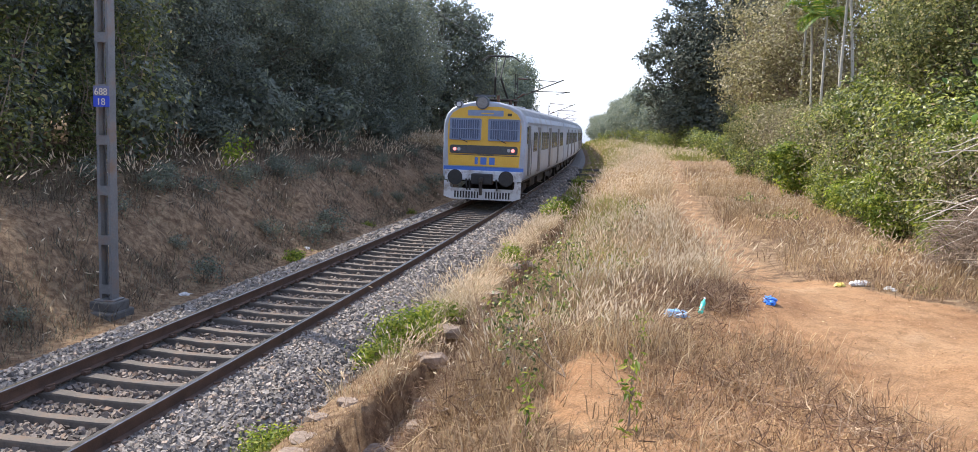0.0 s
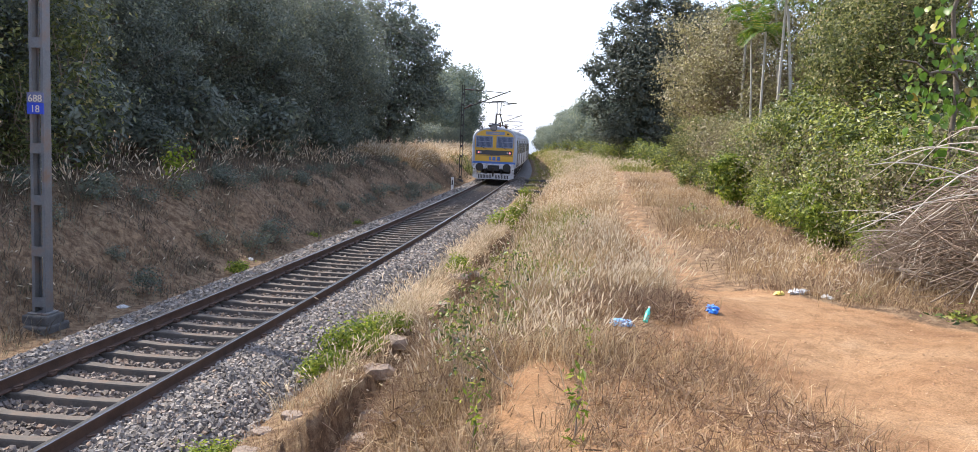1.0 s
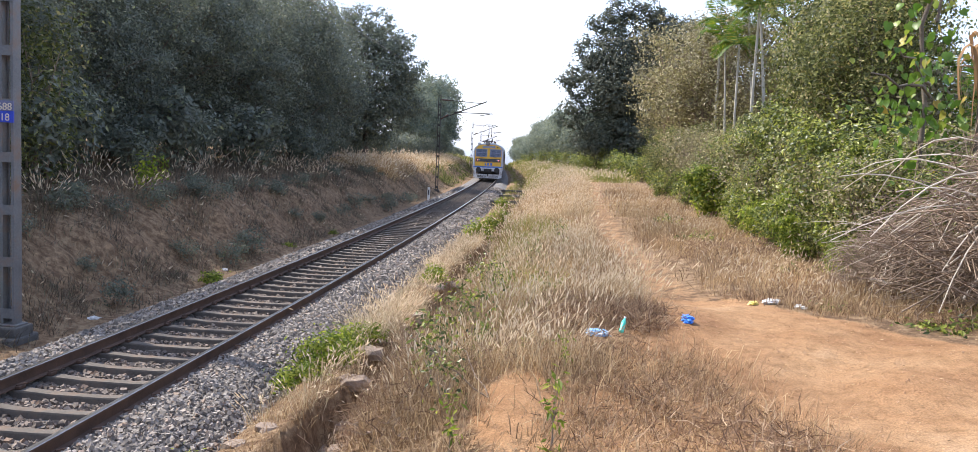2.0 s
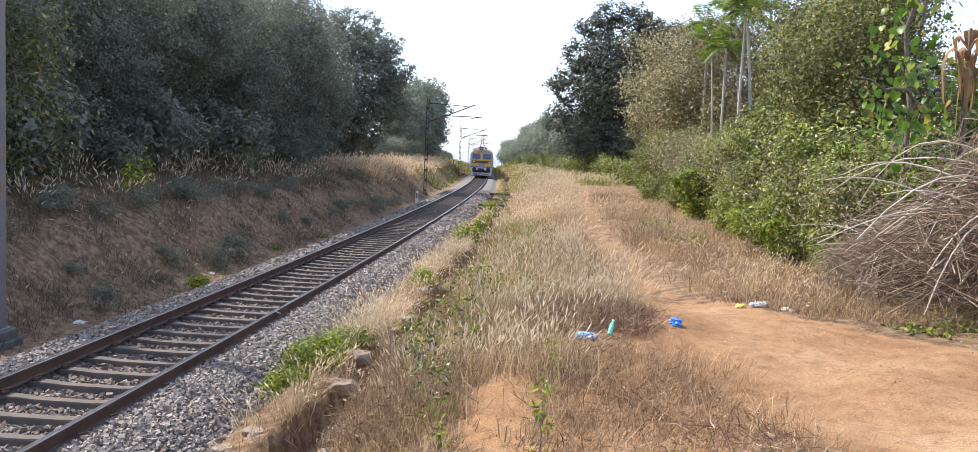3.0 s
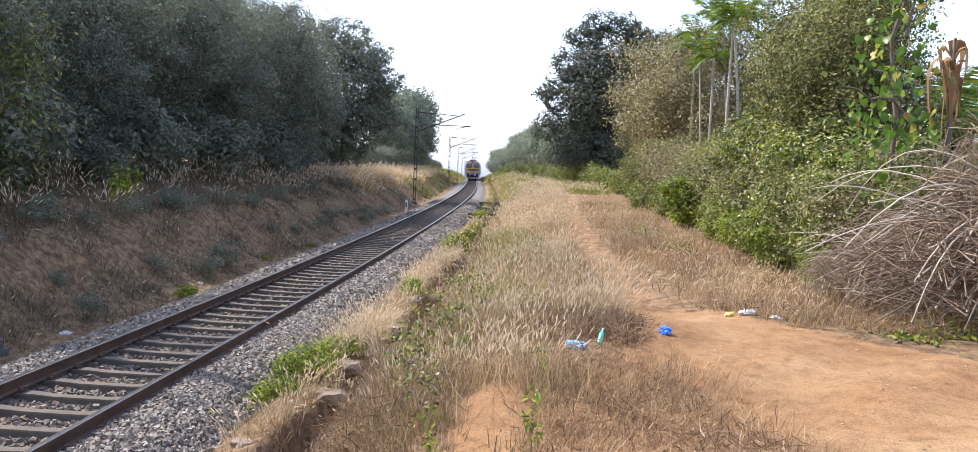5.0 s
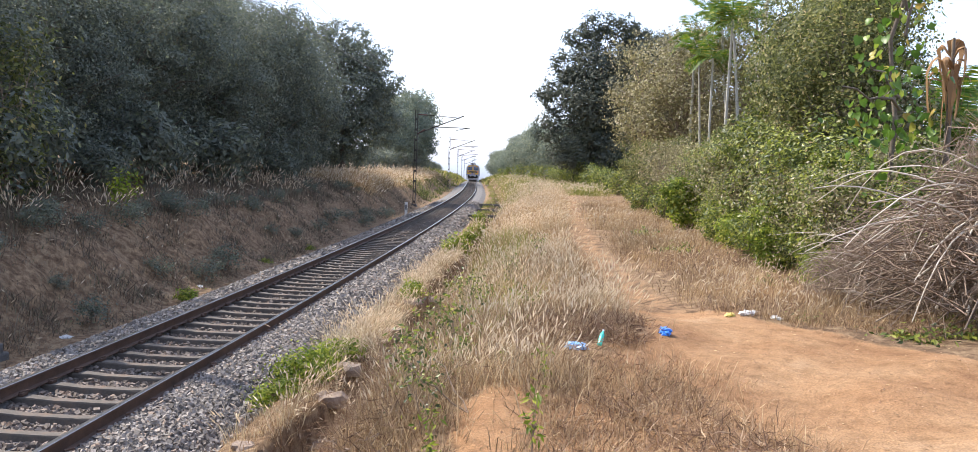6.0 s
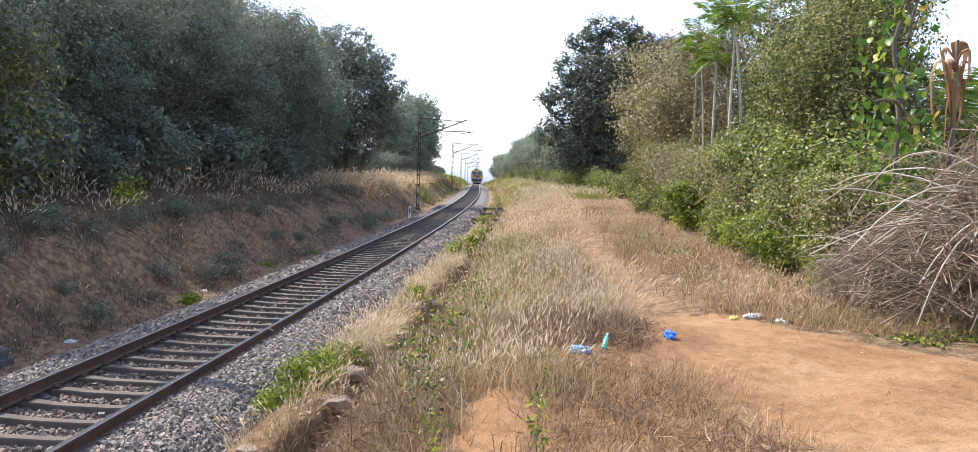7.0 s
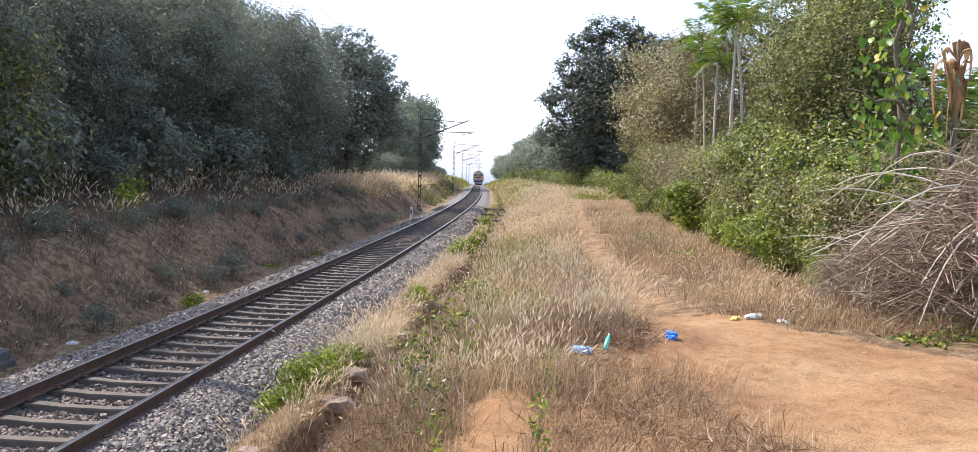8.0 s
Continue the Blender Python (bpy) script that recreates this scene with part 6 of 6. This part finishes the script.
def dead_sticks():
    """Bare stalks leaning in the bank grass."""
    r = np.random.default_rng(240)
    for k in range(14):
        s, d = r.uniform(4.8, 9), r.uniform(4.3, 5.6)
        root = tagged(new("dead_stalk"), "thin bare dead stalk leaning in the grass", "stalk", group="dead stalks in the grass")
        a = r.uniform(0, 6.28)
        L = r.uniform(0.5, 1.0)
        tip = np.array([math.cos(a) * L * 0.8, math.sin(a) * L * 0.8, L * r.uniform(0.2, 0.7)])
        paths = [bent((0, 0, -0.02), tip, 0.03, r, 7, 0.006, 0.002)]
        for _ in range(3):
            i = r.integers(2, 6)
            paths.append(bent(paths[0][0][i], paths[0][0][i] + r.normal(size=3) * 0.14, 0.01, r, 4, 0.003, 0.001))
        v, f = tubes(paths, 4)
        part("stalk", mesh_of("stalk", v, [f], M_TWIG, True), None, root)
        root.matrix_basis = stand(s, d)


def rocks():
    r = np.random.default_rng(250)
    for s, d, k in ((7.0, 3.22, 0.40), (7.5, 3.26, 0.34), (8.0, 3.2, 0.42), (8.5, 3.24, 0.30), (9.0, 3.2, 0.36), (9.6, 3.22, 0.26), (10.2, 3.22, 0.34), (12.4, 3.2, 0.4), (13.2, 3.24, 0.3), (14.4, 3.25, 0.34), (16.2, 3.25, 0.42), (17.5, 3.2, 0.36), (19.5, 3.25, 0.4), (21, 3.2, 0.36), (6.4, 3.2, 0.34), (8.3, 2.8, 0.22), (11.6, 3.15, 0.3), (7.7, 3.75, 0.2), (9.3, 3.7, 0.16), (6.0, 3.05, 0.3), (6.7, 2.85, 0.24), (7.2, 2.75, 0.2), (6.2, 2.6, 0.16), (7.9, 2.6, 0.2), (5.6, 3.15, 0.3)):
        bm = bmesh.new()
        bmesh.ops.create_icosphere(bm, subdivisions=2, radius=1.0)
        o = Vector(r.uniform(-50, 50, 3))
        for v in bm.verts:
            n = noise.noise(v.co * 1.3 + o) * 0.5 + noise.noise(v.co * 3.5 + o) * 0.35
            v.co = v.co * (1 + n)
            v.co.z = max(-0.8, min(0.35, v.co.z)) * 0.8
        root = tagged(new("rock"), "broken brown laterite rock in the ledge by the ballast", "rock", group="rocks of the ledge")
        part("lump", bm, M_ROCK, root)
        root.matrix_basis = stand(s, d, r.uniform(0, 6.28), k * 0.62)


def litter():
    def crumpled(name, label, mat, s, d, sx, sy, sz, seed, cat="litter"):
        r = np.random.default_rng(seed)
        bm = bmesh.new()
        bmesh.ops.create_icosphere(bm, subdivisions=3, radius=1.0)
        o = Vector(r.uniform(-50, 50, 3))
        for v in bm.verts:
            n = abs(noise.noise(v.co * 2.2 + o)) * 0.7 + noise.noise(v.co * 6 + o) * 0.25
            v.co = v.co * (0.65 + n)
            v.co.x *= sx
            v.co.y *= sy
            v.co.z = max(v.co.z, -0.55) * sz
        root = tagged(new(name), label, cat)
        part("film", bm, mat, root)
        x, y = place(s, d)
        root.matrix_basis = pose(float(x), float(y), float(ground(s, d)) + sz * 0.45, 0, 0, r.uniform(0, 360))
    crumpled("plastic_bag", "crumpled bright blue plastic bag on the bare earth", M_BAGBLUE, 8.15, 7.05, 0.10, 0.07, 0.055, 300, "plastic bag")
    crumpled("plastic_bag", "torn light blue plastic bag in the grass", M_BAGSKY, 7.45, 6.15, 0.13, 0.06, 0.05, 301, "plastic bag")
    crumpled("wrapper", "crumpled white plastic wrapper at the path's edge", M_TRASH, 9.55, 8.2, 0.15, 0.07, 0.045, 302, "wrapper")
    crumpled("wrapper", "flattened white wrapper in the dry grass", M_TRASH, 9.5, 8.5, 0.11, 0.06, 0.03, 303, "wrapper")
    crumpled("wrapper", "small yellow wrapper beside the white one", M_TRASHYEL, 9.45, 7.98, 0.08, 0.06, 0.03, 304, "wrapper")
    crumpled("wrapper", "small white wrapper at the foot of the bank", M_TRASH, 15.2, -3.15, 0.13, 0.08, 0.05, 305, "wrapper")
    crumpled("wrapper", "pale wrapper lying at the foot of the cutting", M_TRASH, 22.0, -3.3, 0.13, 0.08, 0.05, 306, "wrapper")
    root = tagged(new("bottle"), "teal plastic bottle lying tilted in the grass", "bottle")
    bm = bmesh.new()
    rings = []
    for z, rad in ((0, 0.025), (0.01, 0.033), (0.13, 0.034), (0.15, 0.031), (0.17, 0.033), (0.2, 0.018), (0.23, 0.013)):
        rings.append([bm.verts.new((rad * math.cos(a), rad * math.sin(a), z)) for a in np.linspace(0, 2 * math.pi, 14, endpoint=False)])
    for p, q in zip(rings[:-1], rings[1:]):
        for i in range(14):
            bm.faces.new((p[i], p[(i + 1) % 14], q[(i + 1) % 14], q[i]))
    bm.faces.new(rings[0][::-1])
    part("body", bm, M_BOTTLE, root)
    part("cap", rod(bmesh.new(), (0, 0, 0.225), (0, 0, 0.25), 0.016, sides=12), M_TRASH, root)
    x, y = place(7.5, 6.36)
    root.matrix_basis = pose(float(x), float(y), float(ground(7.5, 6.36)) + 0.03, -38, 26, 0) @ Matrix.Diagonal((0.68, 0.68, 0.68, 1))


def debris():
    r = np.random.default_rng(260)
    n = 2000
    s, d = r.uniform(2.6, 10.5, n), r.uniform(5.0, 11.5, n)
    v, f = stones(s, d, ground(s, d), 0.012, r)
    tagged(new("gravel", mesh_of("gravel", v, [f], M_CRUMB)), "fine crumbs of laterite strewn over the bare earth", "gravel", kind="stuff")
    n = 3000
    s, d = r.uniform(2.8, 24, n), r.uniform(5.0, 10.5, n)
    x, y = place(s, d)
    v, f = leaves(np.stack([x, y, ground(s, d) + 0.012], 1), 0.035, r, 0.0, 0.5)
    v = v.reshape(-1, 4, 3)
    v[:, :, 2] = v[:, :1, 2] + (v[:, :, 2] - v[:, :1, 2]) * 0.25
    tagged(new("leaf_litter", mesh_of("leaf_litter", v.reshape(-1, 3), [f], M_DEADGRASS)), "fallen brown leaves and straw on the earth", "leaf litter", kind="stuff")


grasses()
twiggy_mats()
debris()
small_plants()
dead_sticks()
rocks()
litter()


# ---------------- distance ----------------
def far_hills():
    x = np.linspace(-1500, 1800, 120)
    h = 24 + 10 * wave(x, 0 * x, 0.004, 31) + 5 * wave(x, 0 * x, 0.015, 32)
    v = np.concatenate([np.stack([x, 0 * x + 2400, 0 * x - 40], 1), np.stack([x, 0 * x + 2450, h], 1), np.stack([x, 0 * x + 2800, 0 * x - 40], 1)])
    i = np.arange(119)
    f = np.concatenate([np.stack([i, i + 1, i + 121, i + 120], 1), np.stack([i + 120, i + 121, i + 241, i + 240], 1)])
    tagged(new("backdrop", mesh_of("backdrop", v, [f], M_HAZE, True)), "wooded hills far off, pale blue haze put into their colour", "hills", kind="structure")


far_hills()

# ---------------- movement ----------------
TRAIN_START, TRAIN_SPEED = 31.5, 28.65


def coach_pose(s):
    """The coach's pose with its rear end at s, both bogies on the line."""
    x0, y0, _ = line(s + 3.4)
    x1, y1, _ = line(s + COACH - 3.4)
    a = math.atan2(float(x1 - x0), float(y1 - y0))
    z0, z1 = float(grade(s + 3.4)), float(grade(s + COACH - 3.4))
    up = math.atan2(z1 - z0, COACH - 6.8)
    return pose(float(x0) - 3.4 * math.sin(a), float(y0) - 3.4 * math.cos(a), z0 - 3.4 * math.sin(up), math.degrees(up), 0, -math.degrees(a))


def motions():
    for i, coach in enumerate(TRAIN):
        walk(coach, [(0.5 * k, coach_pose(TRAIN_START + PITCH * i + TRAIN_SPEED * 0.5 * k)) for k in range(17)])


motions()
